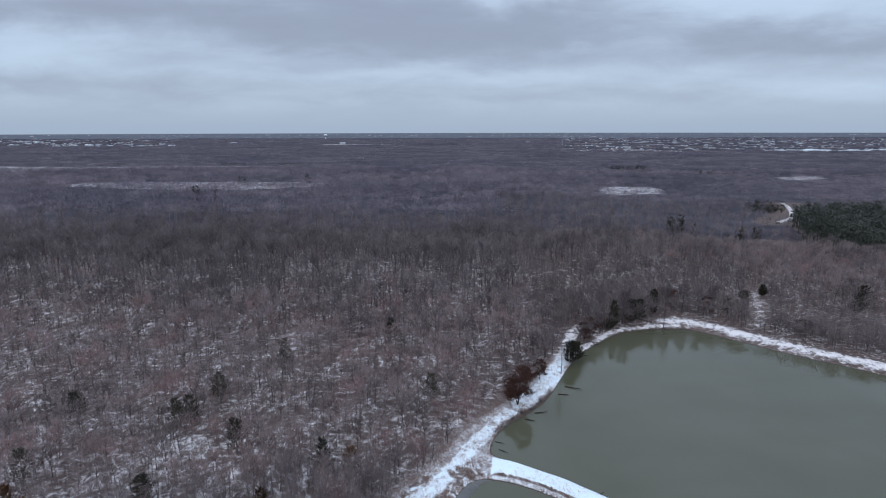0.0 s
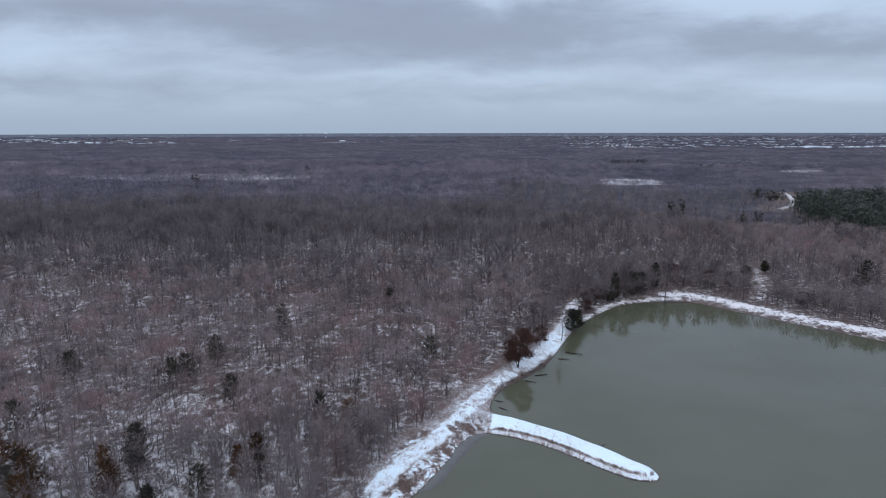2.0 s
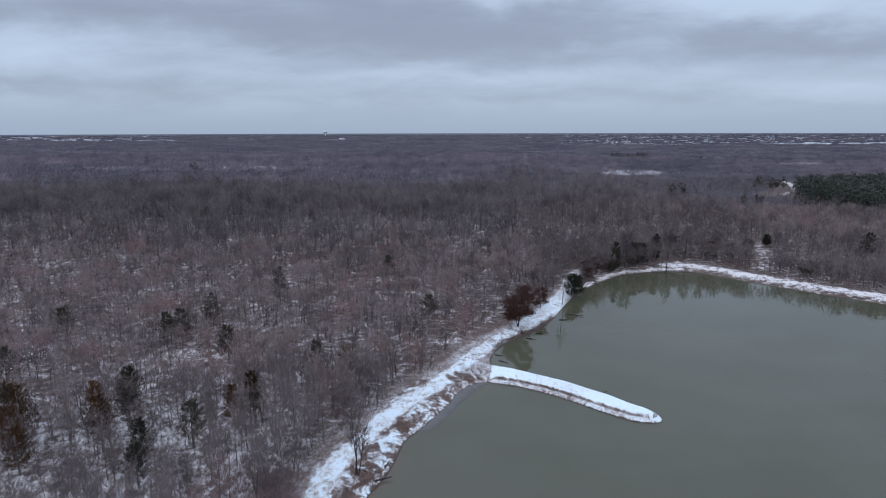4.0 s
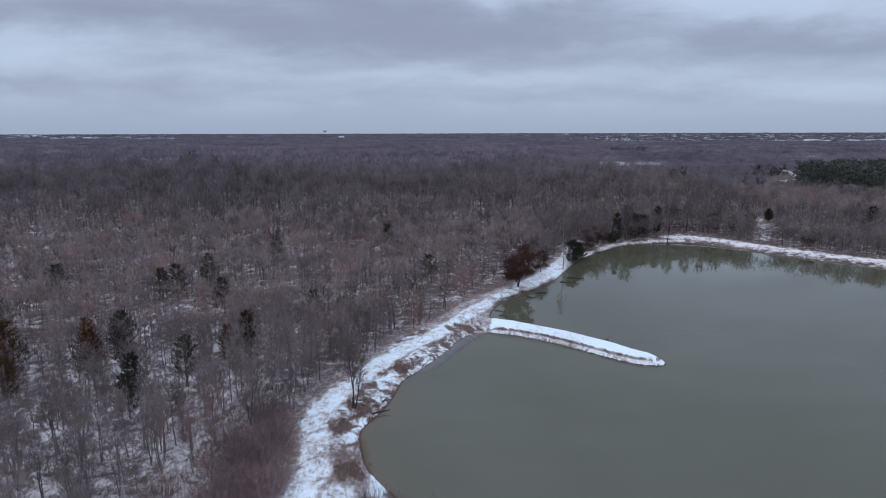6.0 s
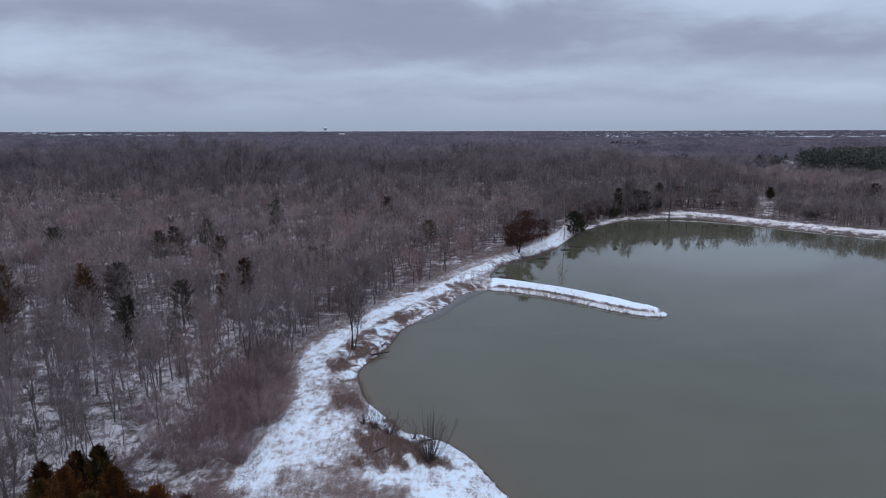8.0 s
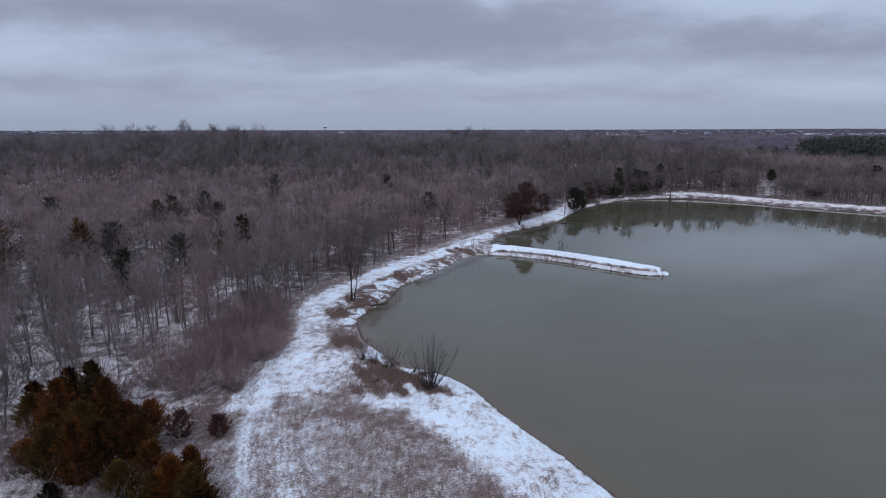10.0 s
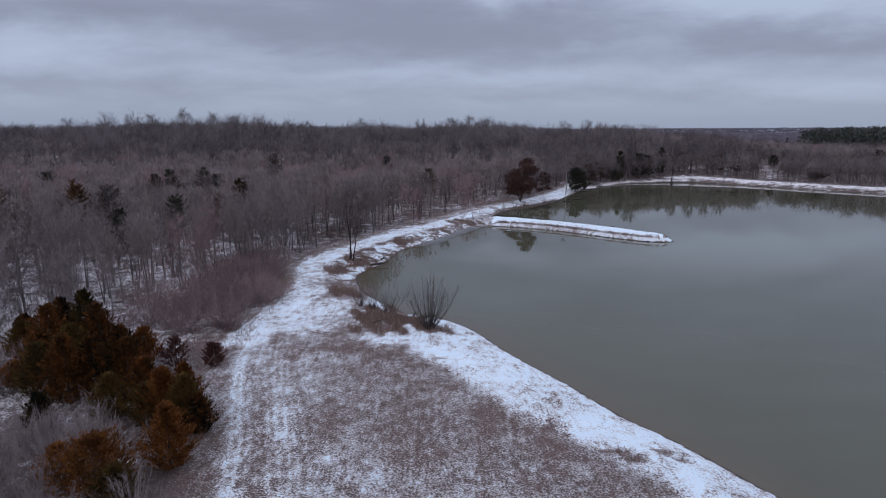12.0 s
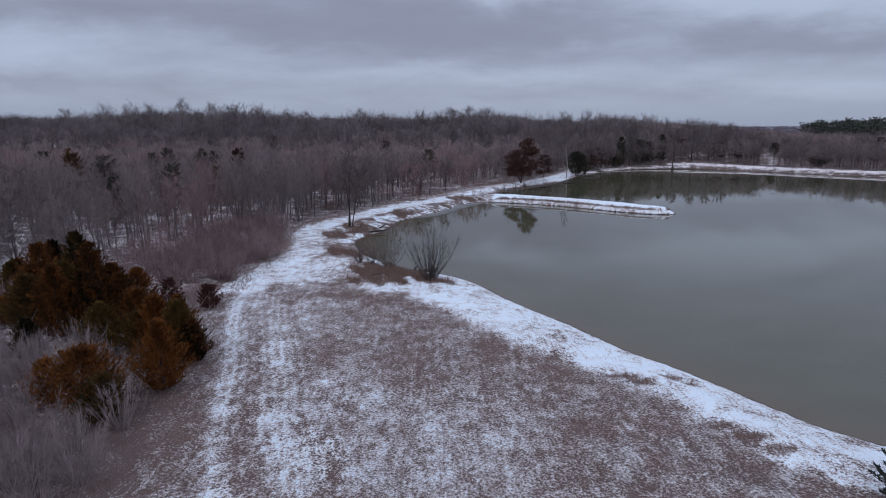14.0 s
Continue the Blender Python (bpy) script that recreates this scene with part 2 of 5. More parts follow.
# ---------------------------------------------------------------- meshes from arrays


def mesh_of(name, verts, faces, mat, **attrs):
    """A mesh from a vertex array and one array of triangles or quads."""
    verts, faces = np.asarray(verts, np.float32), np.asarray(faces, np.int32)
    me = bpy.data.meshes.new(name)
    k = faces.shape[1]
    me.vertices.add(len(verts))
    me.vertices.foreach_set("co", verts.ravel())
    me.loops.add(faces.size)
    me.loops.foreach_set("vertex_index", faces.ravel())
    me.polygons.add(len(faces))
    me.polygons.foreach_set("loop_start", np.arange(0, faces.size, k, dtype=np.int32))
    attrs.setdefault("tint", np.full(len(verts), 0.5))
    for key, values in attrs.items():
        layer = me.attributes.new(key, "FLOAT", "POINT")
        layer.data.foreach_set("value", np.asarray(values, np.float32))
    me.materials.append(mat)
    me.update(calc_edges=True)
    me.validate()
    return me


def part(name, me, parent, label=""):
    ob = new(name, me)
    ob.parent = parent
    return tagged(ob, label)


def thing(name, label, category, group="", kind=""):
    return tagged(new(name), label, category, group, kind)


def join(*pieces):
    """One vertex and face array from several of the same face size."""
    vs, fs, base = [], [], 0
    for v, f in pieces:
        vs.append(v)
        fs.append(f + base)
        base += len(v)
    return np.concatenate(vs), np.concatenate(fs)


def smooth(a, b, x):
    t = np.clip((x - a) / (b - a), 0, 1)
    return t * t * (3 - 2 * t)


def curve(points, per=6):
    """A smooth line through points (Catmull-Rom)."""
    p = np.array(points, float)
    q = np.concatenate([[2 * p[0] - p[1]], p, [2 * p[-1] - p[-2]]])
    t = np.linspace(0, 1, per, endpoint=False)[:, None]
    rows = []
    for a, b, c, d in zip(q, q[1:], q[2:], q[3:]):
        rows.append(0.5 * (2 * b + (c - a) * t + (2 * a - 5 * b + 4 * c - d) * t**2 + (3 * b - a - 3 * c + d) * t**3))
    return np.concatenate(rows + [p[-1:]])


def gap_to(line, x, y, closed=False):
    """The distance from each (x, y) to a line of points."""
    p = np.asarray(line, float)
    q = np.roll(p, -1, 0) if closed else p[1:]
    best = np.full(x.shape, 1e18)
    for (ax, ay), (bx, by) in zip(p, q):
        dx, dy = bx - ax, by - ay
        t = np.clip(((x - ax) * dx + (y - ay) * dy) / (dx * dx + dy * dy + 1e-12), 0, 1)
        best = np.minimum(best, (x - ax - t * dx) ** 2 + (y - ay - t * dy) ** 2)
    return np.sqrt(best)


def within(poly, x, y):
    """How far each (x, y) lies inside a closed line (minus: outside)."""
    p = np.asarray(poly, float)
    odd = np.zeros(x.shape, bool)
    for (ax, ay), (bx, by) in zip(p, np.roll(p, -1, 0)):
        odd ^= ((ay > y) != (by > y)) & (x < (bx - ax) * (y - ay) / (by - ay + 1e-12) + ax)
    d = gap_to(p, x, y, True)
    return np.where(odd, d, -d)


def ripple(x, y, size, seed=0):
    """Cheap smooth noise from a few sines, about -1 to 1."""
    r = np.random.default_rng(seed)
    total = 0
    for k in range(5):
        a, ph, f = r.uniform(0, 6.28), r.uniform(0, 6.28), r.uniform(0.6, 1.7) / size * 6.28
        total = total + np.sin((x * np.cos(a) + y * np.sin(a)) * f + ph)
    return total / 3.0


# ---------------------------------------------------------------- the plan
FAR_SHORE = [(190, 186), (169, 209.5), (145.6, 231), (123.5, 255), (114, 261), (99.7, 261.5), (82.3, 256), (68.6, 243), (58.2, 230.5), (50.8, 218), (44.5, 205)]
COVE = [(38, 191.5), (31.7, 182), (27.2, 177), (21, 171), (16.8, 164.6), (14.5, 159), (14, 154.5), (15.8, 151.8)]
JETTY = [(20.5, 149.6), (27.3, 145.2), (32.8, 141.7), (37.7, 137.4), (42.5, 133.2), (46.6, 128.6), (49.8, 125.5), (50.9, 121.6), (48.7, 119.4), (44, 120.3), (39.6, 123.3), (35.2, 127.2), (30.6, 131.3), (25.6, 135.2), (20.3, 138.3), (14.6, 140.5), (10.1, 140.9)]
WEST_SHORE = [(7, 139.3), (4, 134.8), (1.8, 129.2), (-1.6, 122.7), (-4.7, 116.8), (-7.8, 112.2), (-8.9, 106.4), (-10.5, 99.7), (-12.9, 94.1), (-13.8, 90.5), (-13.1, 86.2), (-11.4, 80.6), (-9, 76.6), (-6.2, 72.4), (-4.5, 70.3), (-2.7, 69.9), (1.2, 67.4), (4.3, 63.6)]
SOUTH_SHORE = [(7.1, 57.6), (9.7, 52.9), (11.9, 49.4), (14, 45.4), (15.8, 42), (18.4, 38.6), (20.7, 34.8), (22.5, 31.6), (25.7, 27.9), (45, 12), (80, -6), (140, 6), (186, 60), (200, 130)]
POND = curve(FAR_SHORE + COVE + JETTY + WEST_SHORE + SOUTH_SHORE, 4)
WOOD_EDGE = [(-4, -60), (-8, 5), (-11.6, 21.4), (-13.9, 27.7), (-16.4, 36.5), (-20.1, 48), (-22.3, 57.7), (-22.5, 70), (-23.3, 78), (-24.8, 85.4), (-26.5, 95.5), (-24, 106.6), (-18.5, 116.5), (-12.5, 132.6), (-5, 145), (4.5, 163), (16, 180), (22, 187), (32, 201), (41, 217), (46, 222)]
OPEN = curve(WOOD_EDGE, 4).tolist() + [(54, 222), (60, 150), (40, 10), (60, -60)]
TRACK = [(-21.3, 58), (-20.5, 70), (-19, 78), (-20.7, 85.4), (-22, 95.5), (-20, 104.5), (-16, 113), (-10, 126), (-1.5, 138), (8, 156), (15, 167), (22, 178)]
FIELD_EDGE = [(-9, 8), (-11.6, 21.4), (-13.9, 27.7), (-16.4, 36.5), (-20.1, 48), (-21.8, 57.7), (-21, 66)]
SNOW_EDGE = [(-12, 60), (-8.2, 55.5), (-4.6, 55.0), (1.1, 46.4), (5.4, 39.7), (9, 36), (11.8, 32.8), (13.8, 30.4), (14.8, 27.2), (16.6, 23.7), (19.0, 21.0), (40, 6)]
TRAIL = [(-240, 165), (-151, 205), (-117, 215), (-96, 242), (-48, 262), (0, 300), (39, 330), (142, 376)]
SHORE_TRAIL = [(44, 214), (50, 226), (54, 238), (58, 250), (64, 262)]
NORTH_TRAIL = [(148, 258), (157, 275), (166, 296), (171, 306)]
ROAD = [(335, 572), (367, 604), (405, 670), (425, 720)]
CLEARINGS = [
    [(-1300, 1530), (-1000, 1500), (-760, 1490), (-560, 1520), (-350, 1500), (-335, 1420), (-560, 1360), (-760, 1340), (-900, 1180), (-1020, 1100), (-1300, 1100)],
    [(-600, 975), (-400, 985), (-290, 978), (-205, 960), (-215, 885), (-290, 850), (-400, 850), (-600, 905)],
    [(240, 832), (296, 832), (332, 905), (326, 935), (265, 935)],
    [(640, 1050), (720, 1090), (735, 1160), (640, 1120)],
    [(480, 1210), (610, 1190), (690, 1230), (520, 1260)],
    [(-760, 3350), (-300, 3300), (-240, 3450), (-700, 3600)],
    [(-180, 3250), (200, 3200), (260, 3330), (-150, 3400)],
]
PINE_WOOD = [(294, 456), (312, 500), (340, 560), (420, 580), (560, 565), (640, 470), (480, 395), (340, 388), (308, 400), (298, 425)]
GRASS_SPOTS = [(-13.5, 78.7, 2.8, 3.2), (-18, 91.5, 2.0, 3.2), (-14.7, 98, 3.2, 4.0), (-8.5, 117.5, 2.2, 3.6), (5.5, 143, 4.5, 2.6), (-8.0, 68, 3.2, 5.0), (-6.8, 63.5, 3.6, 3.8), (-1.2, 61.8, 3.6, 1.6), (-3.5, 65.2, 2.6, 2.8), (16.6, 35.7, 0.9, 0.5), (17.5, 34.9, 0.8, 0.5), (12.6, 35.3, 1.2, 0.5), (13.9, 34.4, 1.1, 0.4), (16.3, 28.3, 1.0, 0.5), (17.6, 27.2, 1.3, 0.5), (19.0, 25.9, 1.0, 0.4)]


def shore_gap(x, y):
    return -within(POND, x, y)


def height(x, y, d=None):
    """The height of the land: a low bank round the pond, a gentle rise to the north, a far swell."""
    x, y = np.asarray(x, float), np.asarray(y, float)
    d = shore_gap(x, y) if d is None else d
    dam = smooth(95, 125, x) * smooth(150, 190, y)
    pier = smooth(11, 15, x) * smooth(110, 116, y) * (1 - smooth(150, 156, y))
    bank = 0.26 * np.clip(d / 0.8, 0, 1) + (0.72 + 0.35 * pier + 0.8 * dam) * smooth(0.3, 5.5 + 3 * dam - 3.0 * pier, d)
    bed = -0.35 * np.clip(-d / 1.1, 0, 1) - 1.3 * smooth(0.8, 5, -d)
    roll = (0.22 * ripple(x, y, 22, 1) + 0.5 * ripple(x, y, 90, 2)) * smooth(6, 60, d)
    rough = 0.06 * ripple(x, y, 3.1, 3) * smooth(0.5, 3, d)
    hill = 8.5 * smooth(250, 370, y) * (1 - smooth(120, 260, x)) * (1 - smooth(500, 1900, y))
    far = 22 * smooth(2300, 4900, np.hypot(x, y))
    return bank + bed + roll + rough + hill + far


def ellipses(spots, x, y):
    best = np.zeros(x.shape)
    for cx, cy, rx, ry in spots:
        r = np.hypot((x - cx) / rx, (y - cy) / ry) + 0.34 * ripple(x, y, 4.2, 11) + 0.2 * ripple(x, y, 1.9, 14)
        best = np.maximum(best, 1 - smooth(0.65, 1.1, r))
    return best


def steps(*runs):
    """Grid lines: runs of (from, to, first step, last step)."""
    out = []
    for a, b, s, e in runs:
        v = a
        while v < b:
            out.append(v)
            v += s + (e - s) * (v - a) / (b - a)
    return np.array(out + [runs[-1][1]])


gx = steps((-4950, -1500, 420, 60), (-1500, -700, 50, 45), (-700, -120, 40, 8), (-120, -32, 6, 1.2), (-32, 56, 0.5, 0.6), (56, 190, 1.2, 2.6), (190, 800, 5, 36), (800, 4950, 60, 420))
gy = steps((-4950, -300, 500, 100), (-300, 8, 60, 3), (8, 155, 0.55, 0.75), (155, 300, 1.0, 2.2), (300, 1000, 4, 26), (1000, 1800, 30, 40), (1800, 4950, 45, 200))
X, Y = np.meshgrid(gx, gy)
D = shore_gap(X, Y)
Z = height(X, Y, D)
nx, ny = len(gx), len(gy)
idx = np.arange(nx * ny).reshape(ny, nx)
quads = np.stack([idx[:-1, :-1], idx[:-1, 1:], idx[1:, 1:], idx[1:, :-1]], -1).reshape(-1, 4)

inside = within(OPEN, X, Y)
edge_gap = gap_to(curve(FIELD_EDGE, 4), X, Y)
snow = np.full(X.shape, 0.446) + 0.075 * ripple(X, Y, 24, 5) - 0.06 * smooth(20, 60, X) * smooth(190, 215, Y) + 0.125 * smooth(165, 110, Y) * smooth(-24, -36, X) - 0.04 * smooth(80, 130, Y) - 0.055 * smooth(120, 190, Y)
grass = np.zeros(X.shape)
mud = np.zeros(X.shape)
# forest floor stays, then the open land over it
deep = smooth(330, 520, Y)
# snow added past 2150 m: town yards, and a pale base in place of haze
snow = snow * (1 - deep) + 0.27 * smooth(2150, 2700, Y)
margin = smooth(-6, 0.5, inside) * (1 - smooth(0.2, 2.6, inside))
snow -= 0.06 * margin * smooth(45, 60, Y) + 0.09 * smooth(62, 48, Y) * smooth(-2.0, -5.0, inside) + 0.10 * smooth(60, 52, Y) * smooth(-5.5, -3.5, inside) * (1 - smooth(-0.3, 0.6, inside))
grass = np.maximum(grass, smooth(-6, 0, inside))
openness = smooth(0.0, 1.5, inside) * (D > 0)
snow = snow * (1 - openness) + openness * (0.480 + 0.03 * ripple(X, Y, 9, 6) + 0.02 * ripple(X, Y, 3.2, 7))
strip = smooth(-1.4, 2.8, within(SNOW_EDGE + [(60, 8), (60, 90), (-12, 90)], X, Y)) * (D > -1)
to_strip = within(SNOW_EDGE + [(60, 8), (60, 90), (-12, 90)], X, Y)
snow -= 0.075 * openness * smooth(-15, -4, to_strip) * (to_strip < 2)
snow = np.where(inside > 0, np.maximum(snow, strip * (0.74 + 0.05 * ripple(X, Y, 6, 12))), snow)
lane = 1 - smooth(1.9, 3.9, gap_to(curve(TRACK, 4), X, Y) + 0.5 * ripple(X, Y, 5, 8))
snow = np.maximum(snow, lane * (0.69 + 0.06 * ripple(X, Y, 4, 16)))
apron = 1 - smooth(2.5, 10.5, np.hypot(X + 15.5, (Y - 67) * 0.62))
snow = np.maximum(snow, apron * 0.67)
beach = smooth(-1.5, 1.0, within([(23, 178), (23, 185), (33, 199), (41, 214), (47, 218), (48, 211), (40, 195), (30, 181)], X, Y))
snow = np.maximum(snow, beach * 0.68)
pier = smooth(-0.5, 0.5, within([(12, 139.5), (14, 151), (22, 150), (53, 125), (52, 117), (40, 120)], X, Y)) * (D > 0)
snow = np.maximum(snow, pier * 0.88)
dam = smooth(92, 112, X) * smooth(150, 180, Y) * smooth(0.2, 1.5, D) * (1 - smooth(9, 13, D))
snow = np.maximum(snow, dam * (0.50 + 0.28 * np.exp(-(((D - 7.0) / 2.4) ** 2)) + 0.06 * ripple(X, Y, 7, 15)))
verge = smooth(0.5, 2.0, inside) * (D > 0) * smooth(80, 92, Y) * (1 - smooth(138, 146, Y)) * (1 - lane) * (1 - smooth(7, 10, X))
snow = snow * (1 - verge) + verge * 0.50
patchy = np.maximum(verge, 0.22 * strip * (inside > 0) * smooth(0.3, 2.0, D))
patchy = np.maximum(patchy, 0.42 * dam)
patchy = np.maximum(patchy, 0.11 * openness * (to_strip < 0))
patchy = np.maximum(patchy, smooth(0.0, -5.0, inside) * smooth(45, 60, Y) * (0.34 + 0.1 * smooth(110, 160, Y)))
grass = np.maximum(grass, verge)
mud = np.maximum(mud, 0.6 * verge * smooth(0.0, 0.7, ripple(X, Y, 2.6, 23)))
spots = ellipses(GRASS_SPOTS, X, Y)
snow = snow * (1 - 0.58 * spots) + 0.10 * spots
grass = np.maximum(grass, spots)
for line, wide, amount in ((TRAIL, 1.1, 0.46), (NORTH_TRAIL, 3.0, 0.44), (SHORE_TRAIL, 3.4, 0.66)):
    snow = np.maximum(snow, amount * (1 - smooth(wide * 0.6, wide * 1.3, gap_to(curve(line, 4), X, Y))))
for poly in CLEARINGS:
    c = smooth(-34, -12, within(poly, X, Y) + 9 * ripple(X, Y, 60, 17))
    snow = np.maximum(snow, 0.53 * c)
    grass = np.maximum(grass, c)
# eroded brown lip along the south face of the jetty and the bare waterline
south = within([(9, 138), (14, 144), (26, 138.8), (37, 129.6), (46, 122), (50, 119), (48, 115), (30, 122), (9, 136)], X, Y) > 0
face = np.where(south, 1.0, 0.0)
dam_lip = np.exp(-(((D - 2.6) / 1.2) ** 2)) * (dam > 0.3)
snow -= 0.24 * dam_lip * (0.5 + 0.6 * ripple(X, Y, 3.1, 10))
mud = np.maximum(mud, 0.5 * dam_lip * smooth(0.0, 0.6, ripple(X, Y, 3.1, 10)))
# dark undercut bank below the oak, a snowy rim round the far corner
undercut = smooth(14, 18, X) * (1 - smooth(38, 42, X)) * smooth(153, 158, Y) * (1 - smooth(194, 200, Y)) * (1 - smooth(0.8, 2.6, D)) * (D > 0)
snow -= 0.36 * undercut
mud = np.maximum(mud, 0.75 * undercut)
rim_snow = smooth(46, 52, X) * (1 - smooth(112, 122, X)) * smooth(208, 214, Y) * smooth(0.5, 1.1, D) * (1 - smooth(2.6, 4.4, D + 0.8 * ripple(X, Y, 6, 27)))
snow = np.maximum(snow, 0.64 * rim_snow)
stripes = (1 - smooth(6.0, 9.5, edge_gap)) * smooth(0.1, 1.0, inside) * (1 - smooth(50, 62, Y))
snow += 0.085 * stripes
ground = new("ground", mesh_of("ground", np.stack([X, Y, Z], -1).reshape(-1, 3), quads, GROUND, snow=snow.ravel(), grass=grass.ravel(), mud=mud.ravel(), track=stripes.ravel(), edge=edge_gap.ravel(), patchy=patchy.ravel(), face=face.ravel(), shore=np.clip(D, -4, 30).ravel()))
ground.data.polygons.foreach_set("use_smooth", np.ones(len(ground.data.polygons), bool))
tagged(ground, "snow-dusted grass, leaf litter and bare earth", "ground", kind="structure")

wx, wy = np.meshgrid(steps((-20, 60, 1.4, 1.4), (60, 206, 2, 9)), steps((-12, 20, 6, 2), (20, 160, 1.4, 1.6), (160, 270, 1.6, 4)))
wi = np.arange(wx.size).reshape(wx.shape)
shallow = np.exp(-np.clip(-shore_gap(wx, wy), 0, 99) / 2.2) * 0.55 * smooth(125, 95, wy)
water = new("water", mesh_of("water", np.stack([wx, wy, 0 * wx], -1).reshape(-1, 3), np.stack([wi[:-1, :-1], wi[:-1, 1:], wi[1:, 1:], wi[1:, :-1]], -1).reshape(-1, 4), WATER, shallow=shallow.ravel()))
tagged(water, "still grey-green turbid pond water", "water", kind="structure")

# a snow-covered lane past the pine wood, a little above the land
way_line = curve(ROAD, 10)
across = np.gradient(way_line, axis=0)
across = np.stack([across[:, 1], -across[:, 0]], -1) / np.linalg.norm(across, axis=1)[:, None]
edges = [way_line + across * o for o in (-3.2, -1.7, 1.7, 3.2)]
lane_v = np.concatenate([np.c_[e, height(e[:, 0], e[:, 1]) + (1.2 if i in (1, 2) else -1.5)] for i, e in enumerate(edges)])
m = len(way_line)
k = np.arange(m - 1)
lane_f = np.concatenate([np.stack([k + o * m, k + 1 + o * m, k + 1 + (o + 1) * m, k + (o + 1) * m], -1) for o in range(3)])
flat = np.zeros(4 * m)
tagged(new("road", mesh_of("road", lane_v, lane_f, GROUND, snow=flat + 0.60, grass=flat, mud=flat, track=flat, edge=flat, patchy=flat, face=flat, shore=flat + 30)), "snow-covered lane through the woods", "road", kind="structure")

# thin ice in the corner below the jetty
rim = curve([(13, 140.9), (8.5, 140.6), (5.2, 137.5), (2.6, 132), (-0.2, 126), (-3.4, 119.8), (-5.6, 115.6)], 6)
side = np.gradient(rim, axis=0)
side = np.stack([side[:, 1], -side[:, 0]], -1) / np.linalg.norm(side, axis=1)[:, None] * -1
reach = np.interp(np.linspace(0, 1, len(rim)), [0, 0.12, 0.3, 0.45, 0.6, 0.8, 0.93, 1], [0.1, 2.0, 3.6, 3.2, 2.6, 2.9, 1.6, 0.1]) + 0.25 * ripple(rim[:, 0], rim[:, 1], 3, 21)
outer = rim + side * reach[:, None]
m = len(rim)
iv = np.concatenate([np.c_[rim - side * 0.8, np.full(m, 0.03)], np.c_[outer, np.full(m, 0.03)], np.c_[outer, np.full(m, -0.02)]])
k = np.arange(m - 1)
ifc = np.concatenate([np.stack([k, k + 1, k + 1 + m, k + m], -1), np.stack([k + m, k + 1 + m, k + 1 + 2 * m, k + 2 * m], -1)])
tagged(new("ice_sheet", mesh_of("ice_sheet", iv, ifc, ICE)), "thin grey ice sheet along the pond's shore", "ice")

# ---------------------------------------------------------------- plants, as arrays
def cone(a, b, ra, rb, sides=4):
    """A tapered stem from a to b, in triangles."""
    a, b = np.asarray(a, float), np.asarray(b, float)
    w = (b - a) / (np.linalg.norm(b - a) + 1e-9)
    u = np.cross(w, (0.31, 0.87, 0.2))
    u /= np.linalg.norm(u)
    v = np.cross(w, u)
    t = np.linspace(0, 2 * np.pi, sides, endpoint=False)
    ring = np.cos(t)[:, None] * u + np.sin(t)[:, None] * v
    k = np.arange(sides)
    j = (k + 1) % sides
    if rb <= 1e-4:
        return np.concatenate([a + ring * ra, b[None]]), np.stack([k, j, np.full(sides, sides)], -1)
    return np.concatenate([a + ring * ra, b + ring * rb]), np.concatenate([np.stack([k, j, j + sides], -1), np.stack([k, j + sides, k + sides], -1)])


def slivers(base, way, width, r):
    """Thin tapering triangles: twigs, needles or blades, from base along way."""
    m = len(base)
    s = np.cross(way, r.normal(size=(m, 3)))
    s *= (np.broadcast_to(width, (m,)) / (np.linalg.norm(s, axis=1) + 1e-9))[:, None] * 0.5
    v = np.stack([base - s, base + s, base + way], 1).reshape(-1, 3)
    return v, np.arange(3 * m).reshape(m, 3)


def heading(az, tilt):
    """Unit ways: azimuth and angle from upright, in radians."""
    return np.stack([np.cos(az) * np.sin(tilt), np.sin(az) * np.sin(tilt), np.cos(tilt)], -1)


